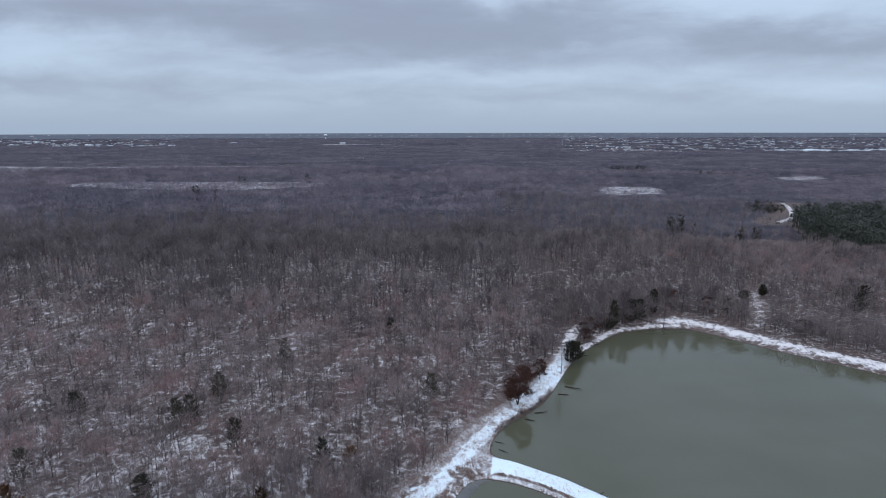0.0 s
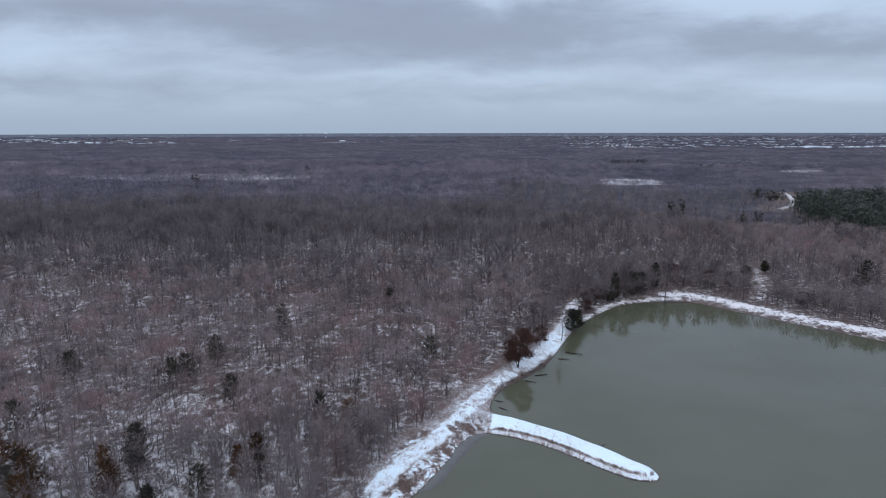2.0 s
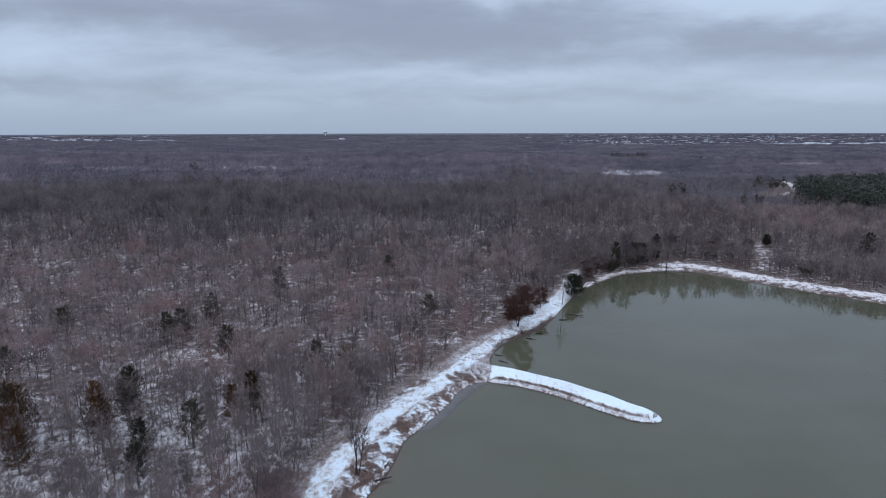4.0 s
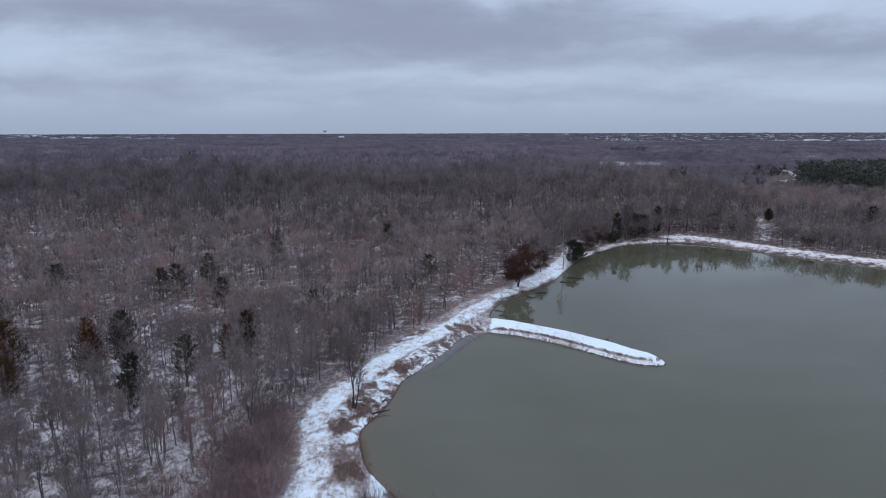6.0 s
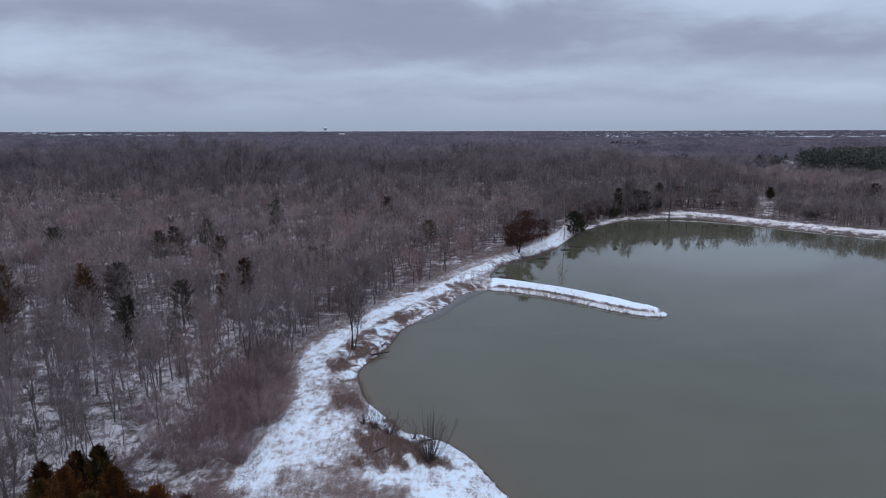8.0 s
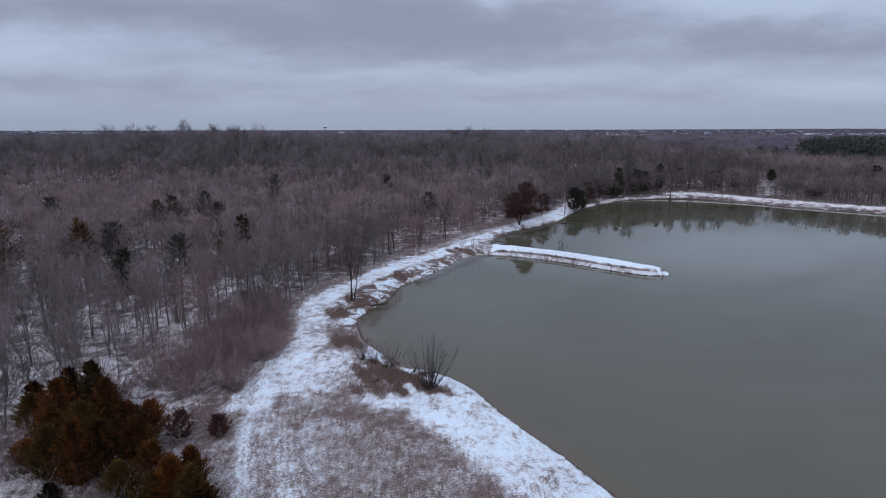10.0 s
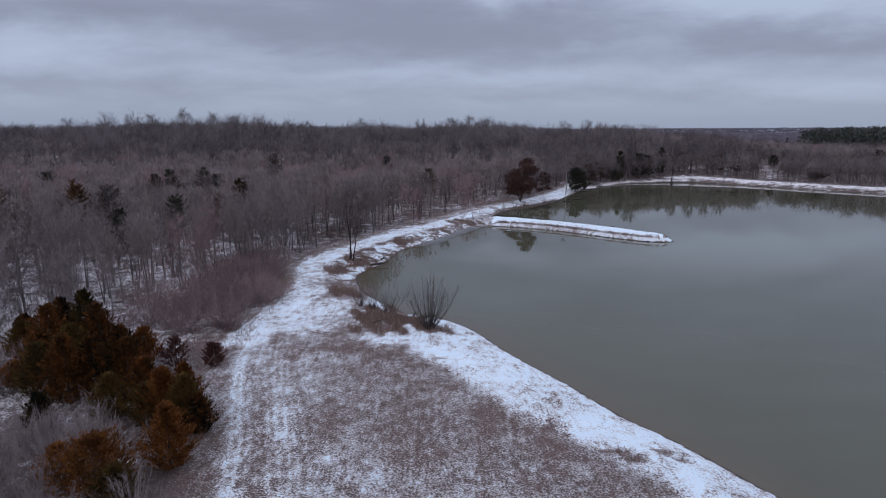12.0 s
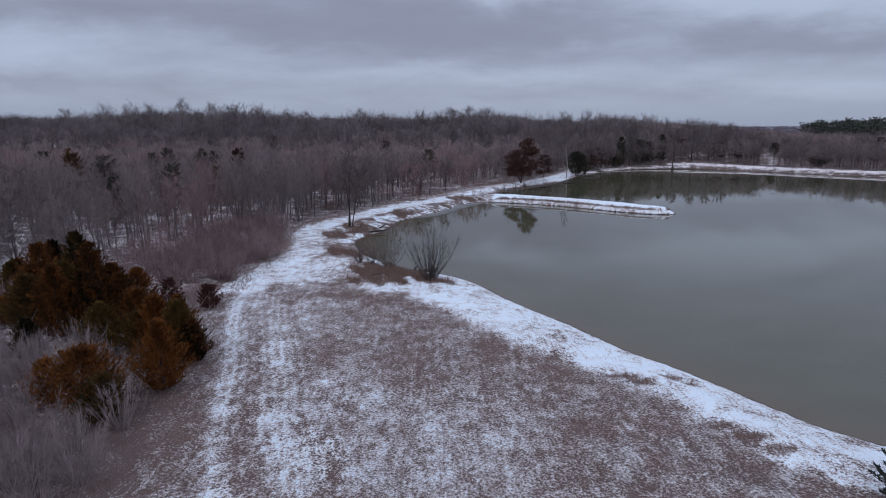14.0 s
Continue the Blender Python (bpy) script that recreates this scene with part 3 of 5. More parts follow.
def fine_tree(h, r, limbs=18, subs=6, twigs=7, spread=0.55, stems=1, girth=0.0078, low=0.30, split=False, fine=0.023):
    """A leafless tree, h metres high: (stem arrays, twig arrays), or (trunk, limbs, twigs)."""
    wood, boughs, thin = [], [], []
    for st in range(stems):
        lean = heading(r.uniform(0, 6.28), r.uniform(0.0, 0.06) + 0.10 * (stems > 1))
        hh = h * (1 if st == 0 else r.uniform(0.75, 0.95))
        knots = [np.zeros(3) + (r.normal(0, 0.12, 3) * (1, 1, 0) if stems > 1 else 0)]
        for f in (0.3, 0.55, 0.78, 1.0):
            knots.append(lean * hh * f + r.normal(0, 0.012 * hh, 3) * (1, 1, 0.2))
        rad = girth * hh * np.array([1.25, 0.85, 0.6, 0.33, 0.06])
        for i in range(4):
            wood.append(cone(knots[i], knots[i + 1], rad[i], max(rad[i + 1], 0.006), 6 if i == 0 else 5))
        kz = np.array(knots)
        for i in range(limbs):
            f = low + (0.97 - low) * ((i + r.uniform(0, 1)) / limbs)
            at = np.array([np.interp(f, (0, 0.3, 0.55, 0.78, 1), kz[:, c]) for c in range(3)])
            az = i * 2.4 + r.uniform(-0.5, 0.5)
            length = hh * (0.34 * (1 - 0.62 * f) + 0.02) * r.uniform(0.7, 1.2) * spread / 0.55
            tilt = r.uniform(0.55, 0.95) * (1.12 - 0.55 * f)
            mid = at + heading(az, tilt) * length * 0.55
            tip = mid + heading(az + r.uniform(-0.4, 0.4), tilt * 0.6) * length * 0.55
            rl = max(0.30 * girth * hh * (1.15 - 0.8 * f), 0.016)
            boughs += [cone(at, mid, rl, rl * 0.6, 3), cone(mid, tip, rl * 0.6, 0, 3)]
            for s in range(subs):
                g = r.uniform(0.25, 1.0)
                q = at + (mid - at) * min(g / 0.55, 1) + (tip - mid) * max(g - 0.55, 0) / 0.45
                w = heading(az + r.uniform(-1.3, 1.3), r.uniform(0.2, 1.35))
                ls = length * r.uniform(0.28, 0.55)
                boughs.append(cone(q, q + w * ls, max(rl * 0.38, 0.011), 0, 3))
                base = q + w * ls * r.uniform(0.15, 0.95, (twigs, 1))
                ways = w * 0.6 + heading(r.uniform(0, 6.28, twigs), r.uniform(0.1, 1.6, twigs))
                thin.append(slivers(base, ways * (ls * r.uniform(0.40, 0.95, (twigs, 1))), fine, r))
    if split:
        return join(*wood), join(*boughs), join(*thin)
    return join(*wood, *boughs), join(*thin)


def plain_tree(r, limbs, twigs, width, slim=0.16, low=0.3, girth=0.010, reach=0.13, wild=0.8, sides=3):
    """A leafless tree one unit high for the mass of the woods: arrays, and 1 for each vertex of its dark trunk."""
    lean = heading(r.uniform(0, 6.28), r.uniform(0, 0.07))
    pieces, dark = [], []
    if sides:
        pieces += [cone((0, 0, -0.02), lean * 0.55, girth, girth * 0.62, sides), cone(lean * 0.55, lean * 0.95, girth * 0.62, 0, sides)]
    f = np.sort(r.uniform(low, 0.80, limbs))
    az = np.arange(limbs) * 2.4 + r.uniform(-0.6, 0.6, limbs)
    way = heading(az, r.uniform(0.25, wild, limbs)) * (slim * r.uniform(0.9, 1.7, (limbs, 1)) * (1.15 - 0.55 * f[:, None]))
    base = lean * f[:, None]
    pieces.append(slivers(base, way, girth * 0.95, r))
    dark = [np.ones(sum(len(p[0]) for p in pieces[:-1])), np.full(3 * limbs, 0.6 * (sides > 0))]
    # forks of the limbs, and twigs on the forks
    forks = 2 * limbs
    of = np.arange(forks) % limbs
    along = way[of] / (np.linalg.norm(way[of], axis=1)[:, None] + 1e-9)
    start = base[of] + way[of] * r.uniform(0.45, 0.95, (forks, 1))
    fork = along * 0.6 + heading(r.uniform(0, 6.28, forks), r.uniform(0.1, 1.0, forks))
    fork *= reach * r.uniform(0.9, 1.7, (forks, 1)) / np.linalg.norm(fork, axis=1)[:, None]
    pieces.append(slivers(start, fork, girth * 0.55, r))
    dark.append(np.full(3 * forks, 0.35 * (sides > 0)))
    which = r.integers(-2, forks, twigs)
    g = r.uniform(0.15, 1.0, (twigs, 1))
    top = (which < 0)[:, None]
    at = np.where(top, lean * (0.66 + 0.28 * g), start[which] + fork[which] * g)
    out = heading(r.uniform(0, 6.28, twigs), r.uniform(0.05, 1.35, twigs))
    go = out + np.where(top, lean, fork[which] / reach) * 0.5
    go *= reach * r.uniform(0.35, 1.0, (twigs, 1)) / np.linalg.norm(go, axis=1)[:, None]
    pieces.append(slivers(at, go, width, r))
    dark.append(np.zeros(3 * twigs))
    v, f = join(*pieces)
    return v, f, np.concatenate(dark)


def crown_tree(r, limbs, twigs, width, wide, tall, mid, girth=0.0105, reach=0.10):
    """A leafless tree one unit high with a rounded, feathery crown: arrays, and 1 for each vertex of its dark trunk."""
    lean = heading(r.uniform(0, 6.28), r.uniform(0, 0.13))
    heart = lean * mid
    axes = np.array([wide, wide, tall])
    pieces = [cone((0, 0, -0.02), lean * 0.4, girth, girth * 0.72, 3), cone(lean * 0.4, lean * (mid + 0.5 * tall), girth * 0.72, 0, 3)]
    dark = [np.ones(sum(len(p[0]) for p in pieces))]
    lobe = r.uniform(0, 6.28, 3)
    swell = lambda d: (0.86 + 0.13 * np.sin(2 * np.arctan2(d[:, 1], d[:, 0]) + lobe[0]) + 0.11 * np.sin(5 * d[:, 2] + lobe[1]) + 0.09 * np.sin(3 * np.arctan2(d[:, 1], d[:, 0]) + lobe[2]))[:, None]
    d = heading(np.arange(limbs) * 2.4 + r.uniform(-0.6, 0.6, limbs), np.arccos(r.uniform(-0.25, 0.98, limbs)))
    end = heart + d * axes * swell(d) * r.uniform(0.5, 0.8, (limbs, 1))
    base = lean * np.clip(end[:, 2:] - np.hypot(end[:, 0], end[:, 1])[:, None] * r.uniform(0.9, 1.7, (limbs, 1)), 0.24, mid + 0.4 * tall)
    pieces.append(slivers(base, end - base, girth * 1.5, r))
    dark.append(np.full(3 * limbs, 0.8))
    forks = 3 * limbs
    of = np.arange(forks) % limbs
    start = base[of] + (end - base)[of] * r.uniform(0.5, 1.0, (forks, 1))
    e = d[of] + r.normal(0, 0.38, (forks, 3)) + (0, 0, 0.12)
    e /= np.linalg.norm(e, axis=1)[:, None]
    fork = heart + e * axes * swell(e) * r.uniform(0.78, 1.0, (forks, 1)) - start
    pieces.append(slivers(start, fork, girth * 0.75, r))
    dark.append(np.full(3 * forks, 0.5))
    which = r.integers(0, forks, twigs)
    at = start[which] + fork[which] * r.uniform(0.3, 1.0, (twigs, 1)) + r.normal(0, 0.022, (twigs, 3))
    go = e[which] * (0.6, 0.6, 0.4) + r.normal(0, 0.34, (twigs, 3)) + (0, 0, 0.85)
    go *= reach * r.uniform(0.35, 1.0, (twigs, 1)) / np.linalg.norm(go, axis=1)[:, None]
    pieces.append(slivers(at, go, width, r))
    dark.append(np.zeros(3 * twigs))
    v, f = join(*pieces)
    return v, f, np.concatenate(dark)


def scatter(templates, x, y, z, size, r, girth=None, gloom=0.75):
    """Many copies of the templates as one pair of arrays, with a tint for each copy."""
    pick = r.integers(0, len(templates), len(x))
    spin = r.uniform(0, 6.28, len(x))
    tint = np.clip(r.normal(0.46, 0.36, len(x)) + 0.22 * ripple(x, y, 70, 51), 0, 1)
    girth = np.ones(len(x)) if girth is None else girth
    vs, fs, ts, base = [], [], [], 0
    for i, kind in enumerate(templates):
        v, f = kind[:2]
        dark = kind[2] if len(kind) > 2 else np.zeros(len(v))
        w = np.where(pick == i)[0]
        if not len(w):
            continue
        c, s = np.cos(spin[w])[:, None], np.sin(spin[w])[:, None]
        k, g = size[w][:, None], (size * girth)[w][:, None]
        px = (v[:, 0] * c - v[:, 1] * s) * g + x[w][:, None]
        py = (v[:, 0] * s + v[:, 1] * c) * g + y[w][:, None]
        pz = v[:, 2] * k + z[w][:, None]
        vs.append(np.stack([px, py, pz], -1).reshape(-1, 3))
        fs.append((f[None] + (np.arange(len(w)) * len(v))[:, None, None] + base).reshape(-1, 3))
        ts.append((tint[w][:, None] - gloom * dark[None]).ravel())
        base += len(w) * len(v)
    return np.concatenate(vs), np.concatenate(fs), np.concatenate(ts)


def jittered(x0, x1, y0, y1, gap, r):
    a, b = np.meshgrid(np.arange(x0, x1, gap), np.arange(y0, y1, gap))
    a, b = a.ravel(), b.ravel()
    return a + r.uniform(-0.8, 0.8, a.shape) * gap, b + r.uniform(-0.8, 0.8, b.shape) * gap


def wooded(x, y):
    """Where trees may stand."""
    d = shore_gap(x, y)
    ok = (within(OPEN, x, y) < -0.5) & (d > 3.0)
    ok &= ~((x > 104) & (y > 140) & (d < 13) & (y < 330))
    for line, wide in ((TRAIL, 1.5), (NORTH_TRAIL, 4.5), (SHORE_TRAIL, 4.0), (ROAD, 15)):
        ok &= gap_to(curve(line, 3), x, y) > wide
    for poly in CLEARINGS:
        ok &= (within(poly, x, y) < 0) | (ripple(x, y, 47, 99) > 0.45)
    ok &= within(PINE_WOOD, x, y) < 0
    return ok


def tree_size(x, y, r):
    """Young growth round the pond, tall old woods on the rise behind it."""
    tall = smooth(215, 330, y - 0.12 * np.abs(x)) * (1 - 0.50 * smooth(70, 230, x))
    slope = x / np.maximum(y, 1)
    tall = tall * (1 - 0.55 * np.exp(-(((slope - 0.58) / 0.035) ** 2)))
    young = 11.0 + 2.2 * ripple(x, y, 60, 31)
    young = young - 2.5 * np.exp(-np.hypot(x + 30, y - 70) / 30)
    old = 18.5 + 2.6 * ripple(x, y, 80, 32) + 3.5 * np.exp(-(((slope + 0.42) / 0.10) ** 2)) + 2.5 * np.exp(-(((slope - 0.05) / 0.07) ** 2))
    old = old + 2.0 * smooth(0.1, -0.3, slope)
    pick = r.uniform(0.76, 1.04, x.shape) * np.where(r.uniform(size=x.shape) < 0.08, 1.12, 1.0)
    return (young * (1 - tall) + old * tall) * pick


view = lambda x, y, m: (np.abs(x) < 0.80 * y + m)

# the nearest trees, each a thing of its own
r1 = np.random.default_rng(11)
tx, ty = jittered(-140, 60, 40, 300, 3.3, r1)
keep = wooded(tx, ty) & view(tx, ty, 14) & (r1.uniform(size=tx.shape) < 0.74 + 0.25 * ripple(tx, ty, 14, 40) - 0.06 * (ty < 125))
keep &= ~((np.hypot((tx + 27) / 9, (ty - 68) / 22) < 1) & (r1.uniform(size=tx.shape) < 0.85))
keep &= ~(np.hypot((tx + 29) / 12, (ty - 44) / 17) < 1) & ~((tx > -32) & (ty < 60))
tx, ty = tx[keep], ty[keep]
order = np.argsort(np.hypot(tx + 10, ty))
tx, ty = tx[order], ty[order]
th = tree_size(tx, ty, r1)
NEAR = 290
originals = []
for i in range(9):
    r = np.random.default_rng(100 + i)
    stems, boughs, twigs = fine_tree(10.0, r, spread=r.uniform(0.42, 0.62), low=r.uniform(0.14, 0.34), stems=1 if i % 3 else 2, girth=0.0090, split=True, fine=0.036)
    t = thing("bare_tree", "slender leafless grey-brown tree in snow-dusted woods", "tree", "bare trees of the wood by the pond")
    bole = part("trunk", mesh_of("trunk", *stems, BARK), t)
    part("bough", mesh_of("bough", *boughs, BARK), bole)
    part("crown", mesh_of("crown", *twigs, TWIG), t, "fine bare twigs")
    originals.append(t)
hz = height(tx[:NEAR], ty[:NEAR])
for i in range(NEAR):
    k = th[i] / 10
    m = pose(tx[i], ty[i], hz[i] - 0.05, 0, 0, r1.uniform(0, 360))
    t = originals[i] if i < len(originals) else originals[i % len(originals)]
    if i < len(originals):
        t.matrix_basis = m
    else:
        t = copy_thing(t, m)
    t.scale = (k, k, k)

# the rest of the woods
r2 = np.random.default_rng(12)
mid_kinds = [crown_tree(r2, 9, 92, 0.0108, r2.uniform(0.17, 0.28), r2.uniform(0.34, 0.42), 0.55, 0.0105, 0.14) for i in range(16)]
wx1, wy1 = tx[NEAR:], ty[NEAR:]
ax, ay = jittered(-330, 330, 60, 430, 4.0, r2)
keep = wooded(ax, ay) & view(ax, ay, 25) & ~((ax > -140) & (ax < 60) & (ay < 300)) & (r2.uniform(size=ax.shape) < 0.84)
hx, hy = jittered(40, 260, 200, 330, 3.4, r2)
hd = shore_gap(hx, hy)
belt = wooded(hx, hy) & (hd < 34)
ax, ay = np.concatenate([wx1, ax[keep], hx[belt]]), np.concatenate([wy1, ay[keep], hy[belt]])
sz = np.concatenate([th[NEAR:], tree_size(ax[len(wx1):], ay[len(wx1):], r2)])
old_kinds = [crown_tree(r2, 11, 130, 0.0052, r2.uniform(0.21, 0.31), r2.uniform(0.28, 0.36), 0.62, 0.0085, 0.088) for i in range(16)]
edge_kinds = [crown_tree(r2, 9, 100, 0.0108, r2.uniform(0.22, 0.34), r2.uniform(0.41, 0.46), 0.50, 0.0092, 0.10) for i in range(12)]
shore_kinds = [crown_tree(r2, 9, 104, 0.0100, r2.uniform(0.22, 0.34), r2.uniform(0.44, 0.49), 0.47, 0.0062, 0.085) for i in range(16)]
stay = ~((sz >= 14.5) & (r2.uniform(size=sz.shape) < 0.22) & (ay > 300))
ax, ay, sz = ax[stay], ay[stay], sz[stay]
lakeside = (ax > 44) & (ay > 190) & (shore_gap(ax, ay) < 90)
grown = (sz >= 14.5) & ~lakeside
edging = ~grown & ~lakeside & ((within(OPEN, ax, ay) > -16) | (r2.uniform(size=ax.shape) < 0.22))
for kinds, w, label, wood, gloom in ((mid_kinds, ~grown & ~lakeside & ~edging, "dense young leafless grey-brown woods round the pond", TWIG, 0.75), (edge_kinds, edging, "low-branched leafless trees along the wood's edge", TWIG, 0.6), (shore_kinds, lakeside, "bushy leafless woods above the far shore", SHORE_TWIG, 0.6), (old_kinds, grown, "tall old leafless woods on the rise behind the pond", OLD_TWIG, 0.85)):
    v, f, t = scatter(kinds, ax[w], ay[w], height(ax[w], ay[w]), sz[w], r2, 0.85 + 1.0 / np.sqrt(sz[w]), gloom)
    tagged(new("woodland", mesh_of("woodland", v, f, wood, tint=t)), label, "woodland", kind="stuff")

r3 = np.random.default_rng(13)
ridge_kinds = [crown_tree(r3, 9, 130, 0.0044, r3.uniform(0.22, 0.33), r3.uniform(0.26, 0.34), 0.63, 0.010, 0.085) for i in range(12)]


def puff_tree(r, twigs, width, wide, tall, reach, girth=0.012, trunk=True):
    """A leafless tree one unit high for the far woods: a dark stem under a soft dome of twigs."""
    lean = heading(r.uniform(0, 6.28), r.uniform(0, 0.08))
    d = heading(r.uniform(0, 6.28, twigs), np.arccos(r.uniform(-0.35, 1.0, twigs)))
    lobe = 0.88 + 0.16 * np.sin(2 * np.arctan2(d[:, 1], d[:, 0]) + r.uniform(0, 6.28)) + 0.1 * np.sin(5 * d[:, 2] + r.uniform(0, 6.28))
    at = lean * (0.98 - tall - 0.5 * reach) + d * (wide, wide, tall) * (lobe * r.uniform(0.45, 1.0, twigs) ** 0.5)[:, None]
    go = d * (0.6, 0.6, 0.3) + r.normal(0, 0.42, (twigs, 3)) + (0, 0, 0.55)
    go *= reach * r.uniform(0.5, 1.0, (twigs, 1)) / np.linalg.norm(go, axis=1)[:, None]
    pieces, dark = [slivers(at, go, width, r)], [np.zeros(3 * twigs)]
    if trunk:
        pieces.append(cone((0, 0, -0.02), lean * 0.8, girth, 0, 3))
        dark.append(np.ones(len(pieces[-1][0])))
    v, f = join(*pieces)
    return v, f, np.concatenate(dark)


far_kinds = [puff_tree(r3, 40, 0.026, r3.uniform(0.30, 0.44), r3.uniform(0.20, 0.27), 0.16) for i in range(10)]
bx, by = jittered(-1000, 1000, 430, 1230, 9.6, r3)
keep = wooded(bx, by) & view(bx, by, 40)
bx, by = bx[keep], by[keep]
sz = tree_size(bx, by, r3) * (0.90 + 0.10 * (1 - smooth(450, 600, by))) * (1 + 0.10 * ripple(bx, by, 60, 33) + 0.16 * ripple(bx, by, 170, 34))
sz = np.where(by > 520, np.clip(sz, 10.5, 19) * r3.uniform(0.85, 1.15, len(sz)), sz)
ridge = (by < 520) | ((bx > 60) & (by < 680))
for kinds, w, wood in ((ridge_kinds, ridge, OLD_TWIG), (far_kinds, ~ridge, HAZE_TWIG)):
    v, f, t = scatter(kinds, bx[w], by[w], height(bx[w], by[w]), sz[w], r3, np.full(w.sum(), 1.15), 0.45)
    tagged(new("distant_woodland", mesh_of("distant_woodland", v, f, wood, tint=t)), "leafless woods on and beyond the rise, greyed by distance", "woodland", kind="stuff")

r4 = np.random.default_rng(14)
clump_kinds = [puff_tree(r4, 17, 0.075, r4.uniform(0.9, 1.2), 0.22, 0.26, trunk=False) for i in range(8)]
cx, cy = jittered(-2900, 2900, 1130, 4300, 29, r4)
town_spot = lambda x, y: np.maximum(smooth(0.17, 0.24, x / y) * smooth(2250, 2450, y), smooth(-0.44, -0.50, x / y) * smooth(2950, 3100, y)) * smooth(-0.45, -0.1, ripple(x, y, 230, 71) + 0.5 * ripple(x, y, 90, 72))
keep = (town_spot(cx, cy) < 0.5) & wooded(cx, cy) & view(cx, cy, 60) & (ripple(cx, cy, 500, 41) + 0.35 * ripple(cx, cy, 130, 42) < 1.45 - smooth(2300, 4300, cy) * 0.7)
cx, cy = cx[keep], cy[keep]
sz = 12.5 * r4.uniform(0.85, 1.15, len(cx)) * (1 + 0.15 * ripple(cx, cy, 150, 43))
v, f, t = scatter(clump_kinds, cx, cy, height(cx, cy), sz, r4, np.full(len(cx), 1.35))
tagged(new("far_woodland", mesh_of("far_woodland", v, f, HAZE_TWIG, tint=t)), "far leafless woods reaching to the horizon", "woodland", kind="stuff")
# a closed dark sheet standing in for shaded twigs under the crowns, clearings left open
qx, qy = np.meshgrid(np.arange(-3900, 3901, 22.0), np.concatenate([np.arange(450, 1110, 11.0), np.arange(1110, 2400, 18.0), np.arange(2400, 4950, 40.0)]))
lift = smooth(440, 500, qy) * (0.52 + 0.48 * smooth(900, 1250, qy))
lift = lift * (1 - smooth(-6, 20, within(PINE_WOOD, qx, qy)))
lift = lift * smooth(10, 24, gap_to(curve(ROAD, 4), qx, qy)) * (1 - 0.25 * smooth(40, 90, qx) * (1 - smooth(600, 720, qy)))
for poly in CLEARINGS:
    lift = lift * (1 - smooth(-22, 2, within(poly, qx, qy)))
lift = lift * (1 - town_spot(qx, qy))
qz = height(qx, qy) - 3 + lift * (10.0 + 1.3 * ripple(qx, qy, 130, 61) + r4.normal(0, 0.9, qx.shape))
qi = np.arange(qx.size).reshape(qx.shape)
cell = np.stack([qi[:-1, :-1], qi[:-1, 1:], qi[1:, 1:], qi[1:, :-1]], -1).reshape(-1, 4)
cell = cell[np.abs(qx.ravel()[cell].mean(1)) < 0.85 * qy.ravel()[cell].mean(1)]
sheet = mesh_of("understory", np.stack([qx, qy, qz], -1).reshape(-1, 3), cell, SHADED_UNDERSTORY, tint=np.clip(0.42 + 0.3 * ripple(qx.ravel(), qy.ravel(), 160, 62) + r4.normal(0, 0.2, qx.size), 0, 1))
tagged(new("understory", sheet), "dark sheet standing in for shaded low twigs under the far leafless crowns", "woodland", kind="stuff")

# woods behind and beside the flight line close the place
r5 = np.random.default_rng(15)
ex, ey = jittered(-420, 420, -320, 420, 14, r5)
keep = wooded(ex, ey) & ~view(ex, ey, 25) & (np.hypot(ex, ey) > 45)
ex, ey = ex[keep], ey[keep]
behind_kinds = [plain_tree(r5, 3, 8, 0.08, 0.24, 0.3) for i in range(4)]
v, f, t = scatter(behind_kinds, ex, ey, height(ex, ey), 12 * r5.uniform(0.8, 1.2, len(ex)), r5, np.full(len(ex), 1.3))
tagged(new("woodland_behind", mesh_of("woodland_behind", v, f, TWIG, tint=t)), "leafless woods on the near side of the pond", "woodland", kind="stuff")


# ---------------------------------------------------------------- evergreens and other single trees
def evergreen(h, wide, r, tufts, size, flat=0.9, low=0.04, shape=0.8, per=70, fine=0.42):
    """A cone-shaped evergreen: (trunk arrays, foliage arrays), upswept plumes of sprays with a pointed, uneven outline."""
    trunk = join(cone((0, 0, -0.1), (0, 0, h * 0.5), 0.022 * h, 0.014 * h, 6), cone((0, 0, h * 0.5), (0, 0, h * 0.95), 0.014 * h, 0, 6))
    n_b = max(40, int(tufts / per))
    bz = low + (0.97 - low) * r.uniform(0, 1, n_b) ** 1.15
    baz = r.uniform(0, 6.28, n_b)
    breach = wide * (1 - bz) ** shape * r.uniform(0.55, 1.25, n_b) * np.minimum(1, (bz + 0.10) / 0.24) + 0.03 * wide
    rise = r.uniform(0.35, 0.85, n_b)
    which = r.integers(0, n_b, tufts)
    g = np.sqrt(r.uniform(0.04, 1.0, tufts))
    slim = 0.24 * breach[which] * (1.05 - g)
    out = breach[which] * g
    side = r.normal(0, 1, tufts) * slim + r.normal(0, 0.03, tufts)
    ca, sa = np.cos(baz[which]), np.sin(baz[which])
    z = h * bz[which] + out * rise[which] * (0.4 + 0.6 * g) + r.normal(0, 0.6, tufts) * slim
    base = np.stack([ca * out - sa * side, sa * out + ca * side, np.clip(z, 0.10, h)], -1)
    tilt = np.clip(r.normal(flat, 0.32, tufts), 0.1, 1.9)
    ways = heading(baz[which] + r.normal(0, 0.55, tufts), tilt) * (size * r.uniform(0.6, 1.5, (tufts, 1)) * (1.2 - 0.4 * g[:, None]))
    return trunk, slivers(base, ways, size * fine, r)


